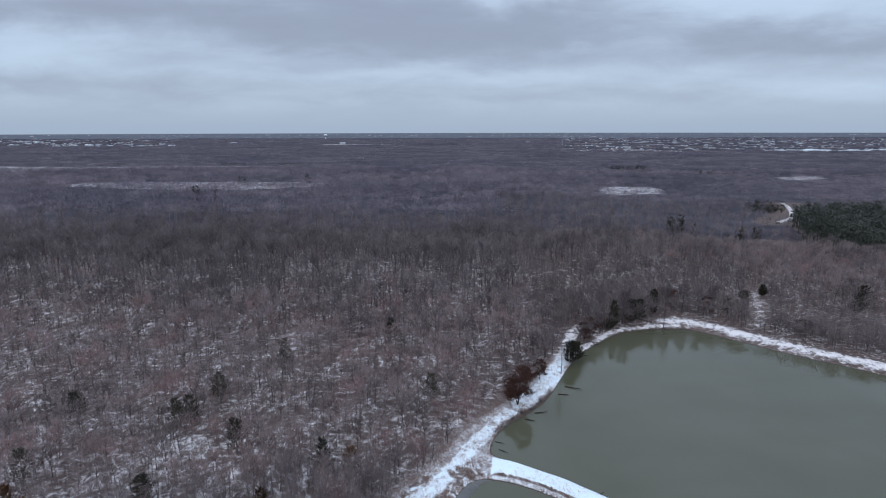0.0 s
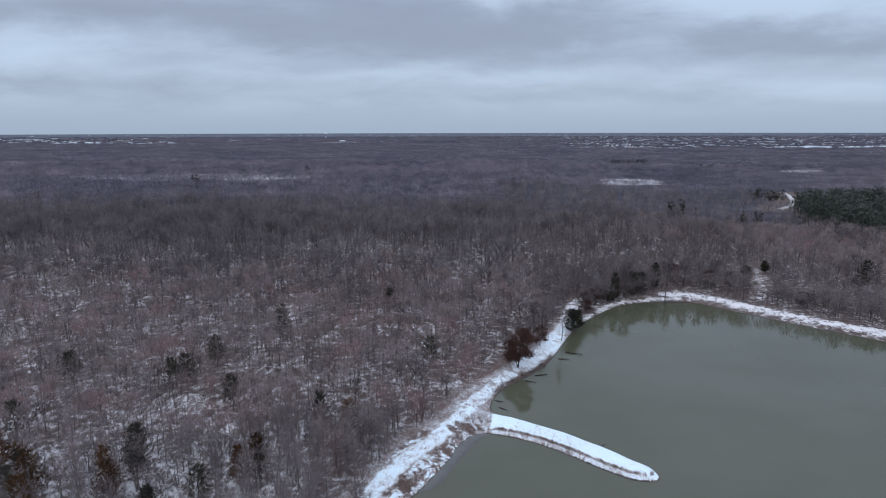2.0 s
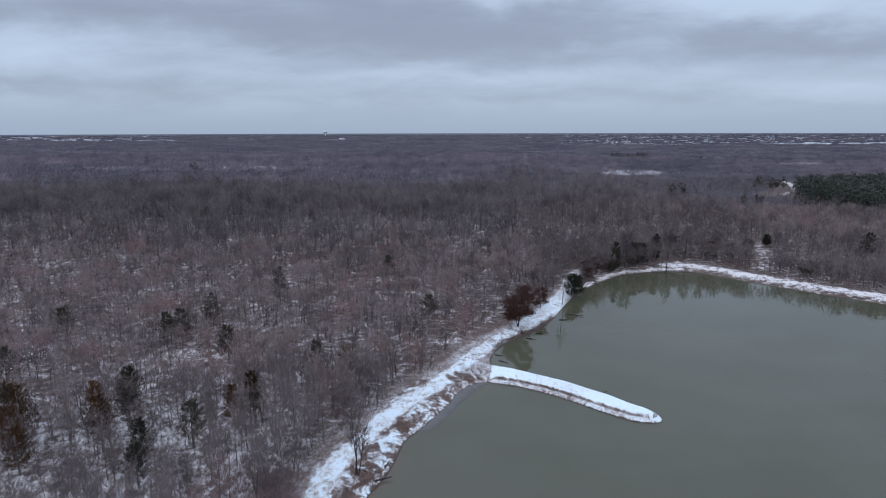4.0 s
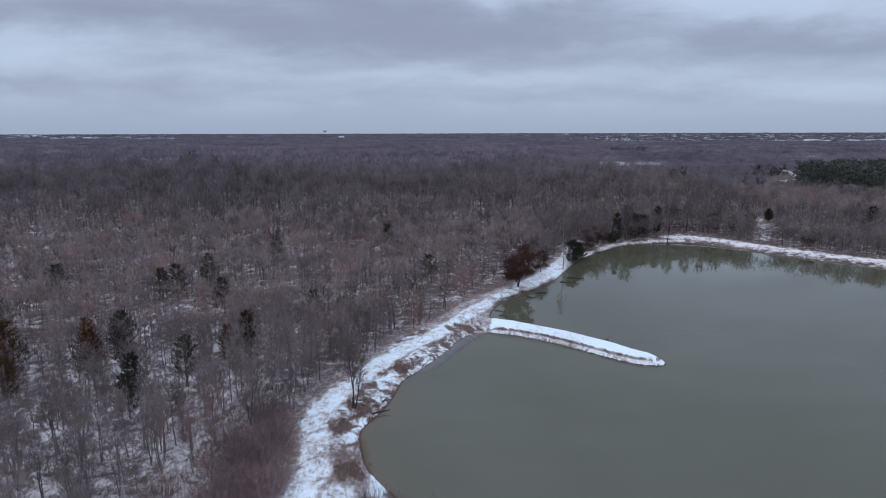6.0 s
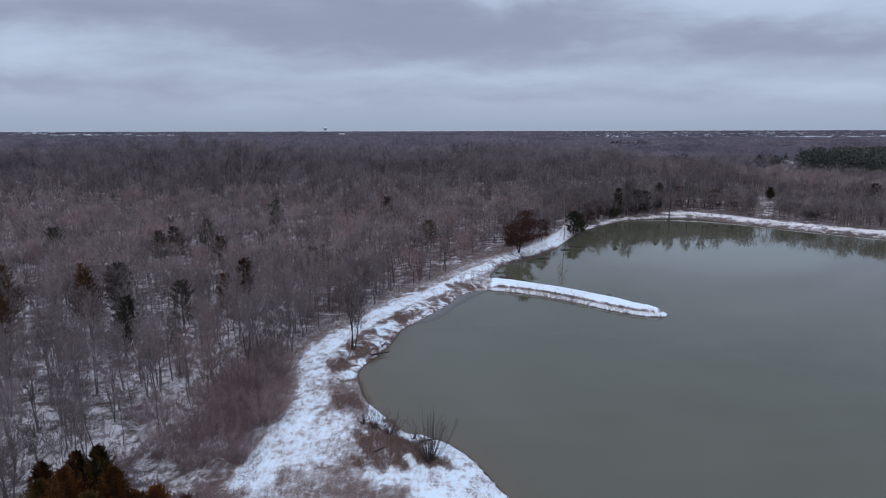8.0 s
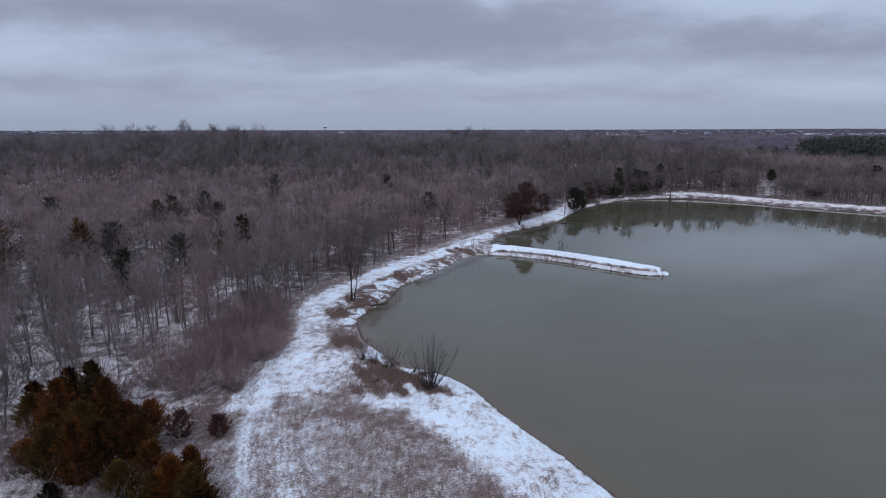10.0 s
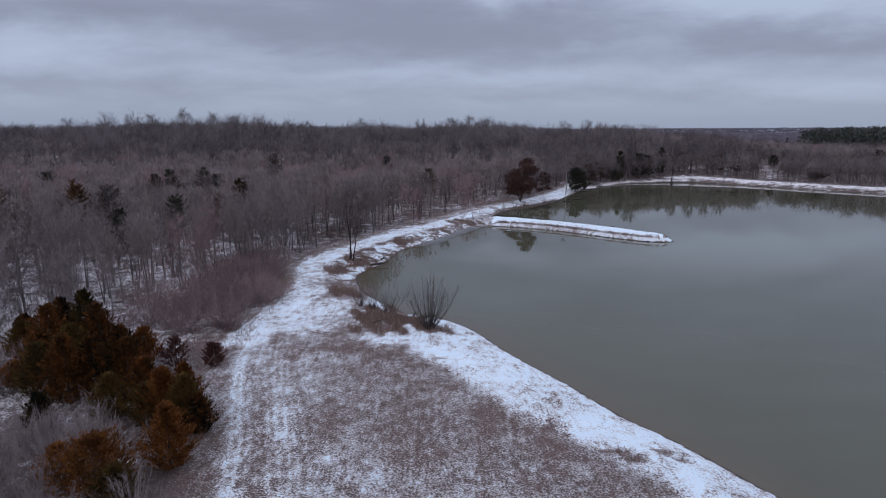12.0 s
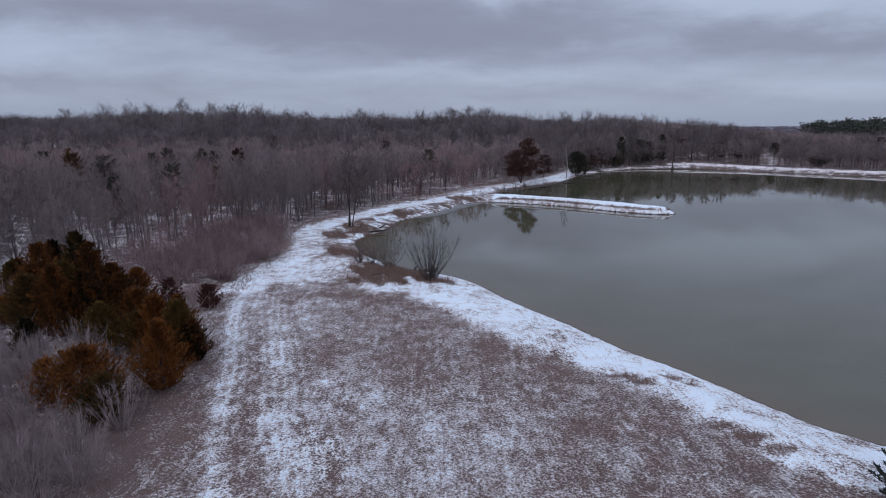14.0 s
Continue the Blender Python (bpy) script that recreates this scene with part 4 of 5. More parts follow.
def leafy(h, wide, r, leaves, size, low=0.3):
    """A broad tree that keeps its withered leaves: (stem arrays, leaf arrays)."""
    stems, twigs = fine_tree(h, r, 16, 5, 3, 0.6 * wide / (0.3 * h), 1, 0.016, low)
    n_c = 30
    cz, ca = r.uniform(low, 0.98, n_c), r.uniform(0, 6.28, n_c)
    co = wide * np.sqrt(r.uniform(0.1, 1, n_c)) * np.sqrt(np.clip(1 - ((cz - 0.52) / 0.52) ** 2, 0.05, 1))
    cen = np.stack([np.cos(ca) * co, np.sin(ca) * co, cz * h], -1)
    p = cen[r.integers(0, n_c, leaves)] + r.normal(0, 0.055 * h, (leaves, 3)) * (1, 1, 0.6)
    p[:, 2] = np.maximum(p[:, 2], low * h * 0.6)
    ways = r.normal(0, 1, (leaves, 3))
    ways *= size / np.linalg.norm(ways, axis=1)[:, None]
    return stems, join(twigs, slivers(p, ways, size * 0.8, r))


def sprays_tint(v, seed):
    """Foliage colour that changes from branch to branch and a little from spray to spray."""
    c = v.reshape(-1, 3, 3)[:, 0]
    patch = ripple(c[:, 0] + 0.6 * c[:, 2] + seed * 3.1, c[:, 1] - 0.5 * c[:, 2], 1.3, 81)
    return np.repeat(np.clip(0.24 + 0.58 * patch + np.random.default_rng(5).normal(0, 0.34, len(c)), 0, 1), 3)


def pruned(v, f):
    """Only the points that the faces use."""
    used, back = np.unique(f, return_inverse=True)
    return v[used], back.reshape(f.shape)


def put_tree(name, label, category, stems, crown, x, y, bark, leaf, group="", crown_label="", turn=0.0):
    t = thing(name, label, category, group)
    part("trunk", mesh_of("trunk", *stems, bark), t)
    part("crown", mesh_of("crown", *crown, leaf, tint=sprays_tint(crown[0], x)), t, crown_label)
    t.matrix_basis = pose(x, y, float(height(x, y)) - 0.05, 0, 0, turn)
    return t


# the clump of cedars beside the field: x, y, height, half width
BACK_CEDARS = [(-38.4, 53.4, 6.1, 1.7), (-35.7, 52.9, 7.0, 1.9), (-37.3, 49.8, 6.3, 2.1), (-32.5, 49.8, 6.5, 1.9), (-33.6, 47.4, 5.1, 2.1), (-29.6, 48.1, 4.9, 1.9), (-28.8, 50.6, 3.9, 1.5), (-33.8, 43.1, 5.0, 2.0), (-31.1, 42.4, 6.1, 1.9), (-29.6, 43.7, 5.4, 1.7), (-26.2, 40.0, 3.9, 1.5), (-28.0, 46.0, 4.6, 1.7), (-37.5, 45.1, 2.5, 1.3), (-30.4, 37.8, 3.2, 1.1)]
FRONT_CEDARS = [(-24.7, 42.4, 4.4, 1.7), (-21.6, 39.4, 4.7, 1.7), (-19.5, 38.3, 4.6, 1.5), (-18.3, 37.8, 3.2, 1.2), (-18.3, 33.1, 4.8, 1.6), (-22.9, 39.4, 3.4, 1.6), (-21.3, 42.4, 3.8, 1.3), (-21.7, 30.3, 4.1, 2.5), (-19.7, 28.7, 3.0, 1.4), (-24.8, 31.5, 2.8, 1.2), (-36.0, 46.8, 4.8, 1.8), (-40.6, 50.6, 4.4, 1.6), (-43.5, 55.0, 3.8, 1.4)]
for i, (x, y, h, w) in enumerate(BACK_CEDARS + FRONT_CEDARS):
    r = np.random.default_rng(300 + i)
    stems, crown = evergreen(h * 1.02, w * 1.28, r, int(1700 * h), 0.26, 0.66, 0.02, 0.76, 17, 0.30)
    put_tree("red_cedar", "rust-tinged green red cedar in dry brush beside the field", "tree", stems, crown, x, y, BLACK_BARK, OLIVE_CEDAR if i % 3 == 1 else CEDAR, "cedars beside the field", "olive-green sprays" if i % 3 == 1 else "rust-brown sprays")
r = np.random.default_rng(330)
for x, y, h, w in ((-22.1, 50.6, 2.4, 1.1), (-25.7, 50.2, 3.1, 1.4)):
    stems, crown = evergreen(h, w * 1.15, r, 3000, 0.2, 0.8, 0.03, 0.55, 14)
    put_tree("young_cedar", "small dark maroon cedar on the field's grassy edge", "tree", stems, crown, x, y, BARK, MAROON, "young cedars at the field's edge", "maroon-brown sprays")
stems, crown = evergreen(2.7, 1.3, r, 3200, 0.2, 0.9, 0.02, 0.6)
put_tree("holly_bush", "dark green leafy bush on the snowy bank", "bush", stems, crown, 21.6, 21.4, BARK, PINE, "", "dark green leaves")

# single cedars that stand out of the bare woods: x, y, height, half width
RUSTY_CEDARS = [(-41.2, 116.4, 15.0, 2.2), (-46, 117, 11, 1.6), (-69, 106.4, 14.2, 2.5), (-72.5, 111.5, 15.0, 2.0), (-88, 110, 14.5, 2.8), (-24.6, 138.7, 11.8, 2.3), (-104, 122, 11, 2.2), (-94.9, 115.2, 12, 3.0), (-84.4, 102.6, 13, 2.8), (-80, 98, 11, 2.4)]
GREEN_CEDARS = [(-61, 208.5, 16.6, 2.8), (-68.5, 116, 13.4, 3.0), (-92, 113, 12, 2.2), (-111, 137, 12, 3.0), (-51.3, 108, 12.2, 2.3), (-60, 152.4, 12.8, 2.5), (-33.1, 143.5, 11.8, 2.2), (-79.4, 167, 12.6, 2.7), (-84, 167, 11.5, 2.2), (-56, 95, 10, 2.0), (-118, 171, 12, 2.8), (-77, 185, 12, 2.4), (-4.5, 184.8, 11.8, 3.0), (-23, 240, 13, 2.6), (-60, 104, 10, 1.9), (-91, 107, 12, 2.6), (-99, 111, 13, 2.8), (-74.2, 127, 11, 2.6)]
for i, (x, y, h, w) in enumerate(RUSTY_CEDARS + GREEN_CEDARS):
    rusty = i < len(RUSTY_CEDARS)
    r = np.random.default_rng(340 + i)
    stems, crown = evergreen(h * 0.90, w * 1.5, r, 3200, 0.36, 0.7, 0.16, 0.5, 14)
    put_tree("red_cedar", ("rust-brown" if rusty else "dark green") + " cedar standing among bare trees", "tree", stems, crown, x, y, BARK, DULL_CEDAR if rusty else WOOD_CEDAR, "cedars among the bare woods", "dense evergreen sprays")

# trees along the water
r = np.random.default_rng(400)
stems, crown = [], []
for lean, tall in ((-0.035, 11.6), (0.045, 12.4), (0.13, 9.4)):
    s, c = fine_tree(tall, r, 17, 7, 12, 0.50, 1, 0.0115, 0.34, False, 0.028)
    for kind, (v, f) in ((stems, s), (crown, c)):
        v[:, 0] += (3.0 + v[:, 2]) * lean
        kind.append((v, f))
stems, crown = join(*stems), join(*crown)
put_tree("shore_tree", "dark three-stemmed leafless tree on the snowy bank", "tree", stems, crown, -16.2, 98.2, BLACK_BARK, TWIG, "", "fine bare twigs")
left, right = leafy(9.8, 3.0, r, 3800, 0.36, 0.24), leafy(13.8, 4.2, r, 6800, 0.36, 0.30)
for v, f in left:
    v[:, 0] -= 0.34 * v[:, 2]
for v, f in right:
    v[:, 0] += 0.13 * v[:, 2]
stems, crown = join(left[0], right[0]), join(left[1], right[1])
put_tree("oak_tree", "oak with withered red-brown leaves on the bank", "tree", stems, crown, 25.3, 183.0, BLACK_BARK, OAK_LEAF, "", "withered red-brown leaves")
stems, crown = fine_tree(16.5, r, 14, 6, 8, 0.36, 1, 0.011, 0.45, False, 0.05)
put_tree("birch_tree", "tall pale-trunked leafless tree on the snowy shore", "tree", stems, crown, 45.6, 210.0, PALE_BARK, TWIG, "", "thin bare branches")
# x, y, height, half width
for x, y, h, w in ((51.5, 221, 8.6, 3.2), (54.5, 225, 7.2, 2.8), (80.5, 261.5, 12.6, 2.4), (78.0, 259.5, 4.2, 2.6), (91, 268, 11.0, 3.2), (96, 271, 9.8, 3.0), (105.2, 278, 12.4, 2.2), (173.4, 302.5, 5.8, 2.0), (163.2, 251.5, 5.4, 2.8), (168.5, 256.5, 3.2, 3.0), (219, 290, 11, 3.2), (210, 281, 8, 2.4), (160, 296, 4.6, 2.2)):
    stems, crown = evergreen(h * 1.06, w * 1.4, r, 3800, 0.50, 0.9, 0.05, 0.5, 18)
    put_tree("cedar_tree", "dark evergreen tree at the pond's wooded edge", "tree", stems, crown, x, y, BLACK_BARK, CEDAR_DARK, "evergreens along the far shore", "dark dense sprays")
for x, y, h in ((86, 265, 14.6), (70, 254, 11), (112, 279, 12.5), (121, 281, 13), (128, 278, 12.5), (136, 281, 12)):
    stems, crown = fine_tree(h, r, 22, 8, 10, 0.75, 1, 0.015, 0.25, False, 0.07)
    put_tree("lakeside_tree", "broad dark leafless tree above the far shore", "tree", stems, crown, x, y, BLACK_BARK, OLD_TWIG, "leafless trees above the far shore", "bare twigs")
stems, crown = fine_tree(14.0, r, 16, 6, 7, 0.42, 1, 0.012, 0.25, False, 0.05)
stems = join(stems, cone((0, 0, -0.4), (0, 0, 1.5), 1.1, 0.16, 8))
put_tree("cypress_tree", "leafless tree with a flared trunk at the waterline", "tree", stems, crown, 104.5, 261.4, BLACK_BARK, TWIG, "", "thin bare branches")
for x, y, h, w in ((62, 243, 8.5, 3.2), (66, 249, 9, 3.2), (117, 284, 10, 3.4), (131, 276, 9.5, 3.2), (141, 276, 8.6, 3.4), (36, 203, 8, 2.6), (30, 198, 7.5, 2.4), (73, 259, 8, 3.0)):
    stems, crown = leafy(h, w, r, 1900, 0.34, 0.2)
    put_tree("oak_tree", "small oak holding some withered brown leaves", "tree", stems, crown, x, y, BARK, OAK_LEAF, "oaks along the shore", "sparse withered leaves")

# broad old trees that stand out on the rise: x, y, height
RIDGE = [(-249.6, 390, 21.5), (-222.7, 388, 25.8), (-207.7, 396, 25.8), (-192.7, 386, 25), (-172.2, 391, 28), (-156.2, 395, 25.6), (-138.2, 388, 25.2), (-120.1, 392, 21.5), (-91.5, 394, 20.8), (-53.8, 390, 21.5), (-16.1, 393, 22), (6.5, 391, 23.2), (17, 396, 24), (29, 389, 23), (81.8, 392, 21.2), (96.9, 394, 20.4)]
for x, y, h in RIDGE:
    v, f, dark = crown_tree(r, 20, 1300, 0.0030, r.uniform(0.23, 0.31), 0.33, 0.63, 0.013, 0.050)
    v = v * (1.15 * h)
    woody = dark[f[:, 0]] > 0.4
    stems, crown = pruned(v, f[woody]), pruned(v, f[~woody])
    put_tree("old_tree", "broad old leafless tree standing above the ridge", "tree", stems, crown, x, y, BARK, OLD_TWIG, "old trees on the ridge", "wide crown of bare twigs", 40 * x)

# the pine wood
r6 = np.random.default_rng(16)
px, py = jittered(270, 650, 370, 590, 7.4, r6)
keep = within(PINE_WOOD, px, py) > 0
px, py = px[keep], py[keep]
pine_kinds = []
for i in range(5):
    rp = np.random.default_rng(500 + i)
    tr, fo = evergreen(1.0, 0.21, rp, 150, 0.095, 1.15, 0.14, 0.42, 5)
    pine_kinds.append(join(tr, fo))
v, f, t = scatter(pine_kinds, px, py, height(px, py), 22.0 * r6.uniform(0.70, 1.08, len(px)), r6)
tagged(new("pine_wood", mesh_of("pine_wood", v, f, PINE, tint=t)), "dark green stand of tall pines", "woodland", kind="stuff")
# dark scattered conifers in the distance: centre, spread, number, height
CONIFERS = [(203, 492, 5, 6, 6, 12), (364, 648, 10, 14, 20, 9), (245, 470, 9, 6, 8, 9), (-293, 690, 9, 8, 7, 14), (400, 1262, 30, 8, 34, 12), (-220, 945, 8, 6, 5, 15), (-310, 905, 6, 6, 3, 12), (540, 1130, 50, 10, 16, 10), (50, 720, 30, 12, 6, 12)]
px, py, ph = [], [], []
for x, y, sx, sy, many, tall in CONIFERS:
    px.append(r6.normal(x, sx, many))
    py.append(r6.normal(y, sy, many))
    ph.append(tall * r6.uniform(0.7, 1.2, many))
px, py, ph = np.concatenate(px), np.concatenate(py), np.concatenate(ph)
bushy_kinds = [join(*evergreen(1.0, 0.36, np.random.default_rng(520 + i), 130, 0.12, 0.9, 0.05, 0.5, 6)) for i in range(4)]
v, f, t = scatter(bushy_kinds, px, py, height(px, py), ph * 1.15, r6)
tagged(new("far_conifers", mesh_of("far_conifers", v, f, CEDAR_DARK, tint=t * 0.6)), "dark conifers scattered through far bare woods", "conifers", kind="stuff")


# ---------------------------------------------------------------- shrubs, grass and wood on the ground
def shrub(h, wide, r, stems, twigs, thick=0.02, wild=0.35):
    """A many-stemmed leafless shrub: (stem arrays, twig arrays)."""
    wood, thin = [], []
    for i in range(stems):
        az, tilt = r.uniform(0, 6.28), r.uniform(0.0, 1.0) ** 0.7 * wide / h
        a = np.array([np.cos(az), np.sin(az), 0]) * wide * 0.14 * r.uniform(0.2, 1)
        l = h * r.uniform(0.6, 1.05)
        b = a + heading(az, min(tilt, 1.2)) * l * 0.55
        c = b + heading(az + r.normal(0, 0.3), min(tilt, 1.2) * 0.7) * l * 0.5
        wood += [cone(a, b, thick, thick * 0.6, 3), cone(b, c, thick * 0.6, 0, 3)]
        g = r.uniform(0.1, 1, (twigs, 1))
        base = b + (c - b) * g
        ways = heading(az + r.normal(0, 1.2, twigs), np.clip(r.normal(0.2 + wild, wild, twigs), 0.02, 2.0)) * l * r.uniform(0.12, 0.32, (twigs, 1))
        thin.append(slivers(base, ways, thick * 0.75, r))
    return join(*wood), join(*thin)


def put_shrub(name, label, h, w, x, y, r, stems, twigs, bark, leaf, group="", thick=0.02):
    s, t = shrub(h, w, r, stems, twigs, thick)
    e = thing(name, label, "shrub", group)
    part("framework", mesh_of("framework", *s, bark), e)
    part("crown", mesh_of("crown", *t, leaf), e)
    e.matrix_basis = pose(x, y, float(height(x, y)) - 0.04, 0, 0, 0)
    return e


r = np.random.default_rng(600)
put_shrub("willow_shrub", "fan-shaped leafless willow shrub on the snowy bank", 6.0, 4.1, -1.2, 61.8, r, 78, 12, BLACK_BARK, BARK, "", 0.032)
put_shrub("willow_shrub", "low leafless shrub beside the bare willow", 3.6, 3.4, -6.8, 68.8, r, 44, 12, BLACK_BARK, BARK, "", 0.026)
put_shrub("willow_shrub", "thin leafless shrub on the pond's bank", 3.0, 2.2, -10.6, 71.0, r, 26, 10, BLACK_BARK, BARK, "", 0.024)
put_shrub("willow_shrub", "dense dark leafless shrub in dry grass on the bank", 3.2, 2.6, -8.8, 70.0, r, 40, 12, BLACK_BARK, BUSH_TWIG, "", 0.024)
for x, y in ((5.2, 144.5), (8.2, 145.6), (10.5, 145.0)):
    put_shrub("bank_shrub", "thin leafless shrub where the jetty meets the bank", 3.4, 1.6, x, y, r, 14, 8, BUSH_TWIG, BUSH_TWIG, "shrubs at the jetty's root")
for x, y, h in ((18.6, 169.8, 1.6), (22.4, 173.6, 2.0), (26.2, 177.6, 2.4), (29.5, 180.8, 2.0), (33.6, 186.4, 1.8), (16.0, 165.8, 1.4), (52.4, 222.6, 1.8), (57.6, 231.4, 1.6), (66.4, 242.6, 2.0)):
    put_shrub("bank_shrub", "dark tangled leafless shrub overhanging the pond's bank", h, h * 1.1, x, y, r, 22, 14, BLACK_BARK, BARK, "shrubs along the undercut bank", 0.03)
kinds = [shrub(3.2, 3.9, np.random.default_rng(610 + i), 36, 34, 0.025, 0.85) for i in range(5)]
thicket = []
for i, (s, t) in enumerate(kinds):
    e = thing("brush_shrub", "tangled maroon-brown leafless shrub at the wood's edge", "shrub", "brush along the track")
    part("framework", mesh_of("framework", *s, BUSH_TWIG), e)
    part("crown", mesh_of("crown", *t, BUSH_TWIG), e)
    thicket.append(e)
spots = []
r7 = np.random.default_rng(17)
while len(spots) < 170:
    a = r7.uniform(0, 1)
    if len(spots) < 110:
        x, y = r7.normal(-29.5, 4.6), r7.uniform(56, 97)
    else:
        x, y = r7.uniform(-40, -22), r7.uniform(18, 56)
    if within(OPEN, np.array([x]), np.array([y]))[0] < -1.2 and np.hypot((x + 29) / 10, (y - 45) / 15) > 1 and np.hypot(x + 22, y - 30) > 5.5:
        spots.append((x, y))
for i, (x, y) in enumerate(spots):
    k = r7.uniform(0.75, 1.35)
    m = pose(x, y, float(height(x, y)) - 0.05, 0, 0, r7.uniform(0, 360))
    if i < len(thicket):
        e = thicket[i]
        e.matrix_basis = m
    else:
        e = copy_thing(thicket[i % len(thicket)], m)
    e.scale = (k, k, k * r7.uniform(0.8, 1.15))
# pale saplings in front of the cedars
pale = [shrub(3.2, 2.6, np.random.default_rng(630 + i), 22, 26, 0.024) for i in range(4)]
saplings = []
for i, (s, t) in enumerate(pale):
    e = thing("sapling", "spindly grey leafless sapling in dry grass", "shrub", "saplings beside the cedars")
    part("framework", mesh_of("framework", *s, GREY_TWIG), e)
    part("crown", mesh_of("crown", *t, GREY_TWIG), e)
    saplings.append(e)
spots = [(-27, 38.5), (-25.5, 36), (-24, 35.5), (-28.5, 36), (-23.5, 33.8), (-26, 34), (-29.5, 34.5), (-21, 34.8), (-31, 36)]
while len(spots) < 165:
    x, y = r7.uniform(-36, -16.5), r7.uniform(13, 36)
    x -= 0.22 * max(y - 22, 0)
    if np.hypot(x + 21.4, y - 30.0) > 3.2:
        spots.append((x, y))
for i, (x, y) in enumerate(spots):
    m = pose(x, y, float(height(x, y)) - 0.05, 0, 0, r7.uniform(0, 360))
    if i < len(saplings):
        e = saplings[i]
        e.matrix_basis = m
    else:
        e = copy_thing(saplings[i % len(saplings)], m)
    k = r7.uniform(0.6, 1.05)
    e.scale = (k, k, k)

# undergrowth through the near woods
r8 = np.random.default_rng(18)
def low_bush(r, twigs, width):
    """A leafless bush one unit high, all fine twigs fanning from the ground into a low dome."""
    az = r.uniform(0, 6.28, twigs)
    d = heading(az, r.uniform(0.05, 1.25, twigs))
    root = np.c_[np.cos(az), np.sin(az), 0 * az] * 0.12
    at = root + d * r.uniform(0.0, 0.62, (twigs, 1)) * (1, 1, 0.9)
    at[: twigs // 3] = root[: twigs // 3]
    go = d * 0.55 + r.normal(0, 0.25, (twigs, 3)) + (0, 0, 0.38)
    return slivers(at, go * r.uniform(0.3, 0.75, (twigs, 1)), width, r)


ux, uy = jittered(-150, 250, 40, 330, 3.0, r8)
depth = -within(OPEN, ux, uy)
keep = wooded(ux, uy) & view(ux, uy, 14) & (r8.uniform(size=ux.shape) < np.where((uy > 200) & (ux > 30), 0.75, np.where(depth < 16, 0.85, np.where((ux > -75) & (uy < 135), 0.5, 0.22))))
ux, uy = ux[keep], uy[keep]
under = [low_bush(np.random.default_rng(640 + i), 34, 0.026) for i in range(8)]
v, f, t = scatter(under, ux, uy, height(ux, uy) - 0.05, r8.uniform(1.2, 3.6, len(ux)), r8)
tagged(new("undergrowth", mesh_of("undergrowth", v, f, TWIG, tint=t)), "leafless brown undergrowth between the trees", "undergrowth", kind="stuff")

# dry grass: thick tussocks on the bank, thin stubble over the field and its edge
r9 = np.random.default_rng(19)
gx1, gy1, gh = [], [], []
for cx0, cy0, rx, ry in GRASS_SPOTS:
    k = int(280 * rx * ry)
    a, q = r9.uniform(0, 6.28, k), 1.25 * np.sqrt(r9.uniform(0, 1, k))
    gx1.append(cx0 + np.cos(a) * q * rx)
    gy1.append(cy0 + np.sin(a) * q * ry)
    gh.append(r9.uniform(0.25, 0.85, k) * min(1.0, 0.25 + 0.3 * rx))
    some = ellipses(GRASS_SPOTS, gx1[-1], gy1[-1]) > r9.uniform(0.2, 0.7, k)
    gx1[-1], gy1[-1], gh[-1] = gx1[-1][some], gy1[-1][some], gh[-1][some]
k = 52000
a, b = r9.uniform(-34, 22, k), r9.uniform(15, 62, k)
q = within(OPEN, a, b)
field_ok = (q > 0) & (within(SNOW_EDGE + [(60, 8), (60, 90), (-12, 90)], a, b) < 0.5) & (r9.uniform(size=k) < 0.62)
edge_ok = (q < 0.8) & (q > -5.5)
gx1 += [a[field_ok], a[edge_ok]]
gy1 += [b[field_ok], b[edge_ok]]
gh += [r9.uniform(0.06, 0.20, field_ok.sum()), r9.uniform(0.15, 0.45, edge_ok.sum())]
k = 4000
tl = curve(WOOD_EDGE[6:18], 30)
pick = r9.integers(0, len(tl), k)
gx1.append(tl[pick, 0] + r9.normal(0.2, 0.9, k))
gy1.append(tl[pick, 1] + r9.normal(0, 0.6, k))
gh.append(r9.uniform(0.2, 0.6, k))
face = curve(JETTY[7:], 40)
pick = r9.integers(0, len(face), 7000)
a, b = face[pick, 0] + r9.normal(0, 0.5, 7000), face[pick, 1] + r9.normal(1.6, 0.4, 7000)
some = (shore_gap(a, b) > 1.3) & (shore_gap(a, b) < 2.3) & (ripple(a, b, 3, 93) > -0.1)
gx1.append(a[some])
gy1.append(b[some])
gh.append(r9.uniform(0.15, 0.45, some.sum()))
face = curve(FAR_SHORE[:5], 60)
pick = r9.integers(0, len(face), 9000)
a, b = face[pick, 0] + r9.normal(1.5, 1.6, 9000), face[pick, 1] + r9.normal(2.0, 2.2, 9000)
d = shore_gap(a, b)
some = (d > 0.3) & (((d < 4.2) & (ripple(a, b, 9, 94) > -0.3)) | (d > 8.5))
gx1.append(a[some])
gy1.append(b[some])
gh.append(r9.uniform(0.25, 0.7, some.sum()))
face = curve(FAR_SHORE[5:] + COVE, 40)
pick = r9.integers(0, len(face), 5000)
a, b = face[pick, 0] + r9.normal(0, 1.3, 5000), face[pick, 1] + r9.normal(0, 1.3, 5000)
some = (shore_gap(a, b) > 0.2) & (ripple(a, b, 4, 95) > 0.0)
gx1.append(a[some])
gy1.append(b[some])
gh.append(r9.uniform(0.2, 0.6, some.sum()))
k = 9000
a, b = r9.uniform(-20, 10, k), r9.uniform(84, 146, k)
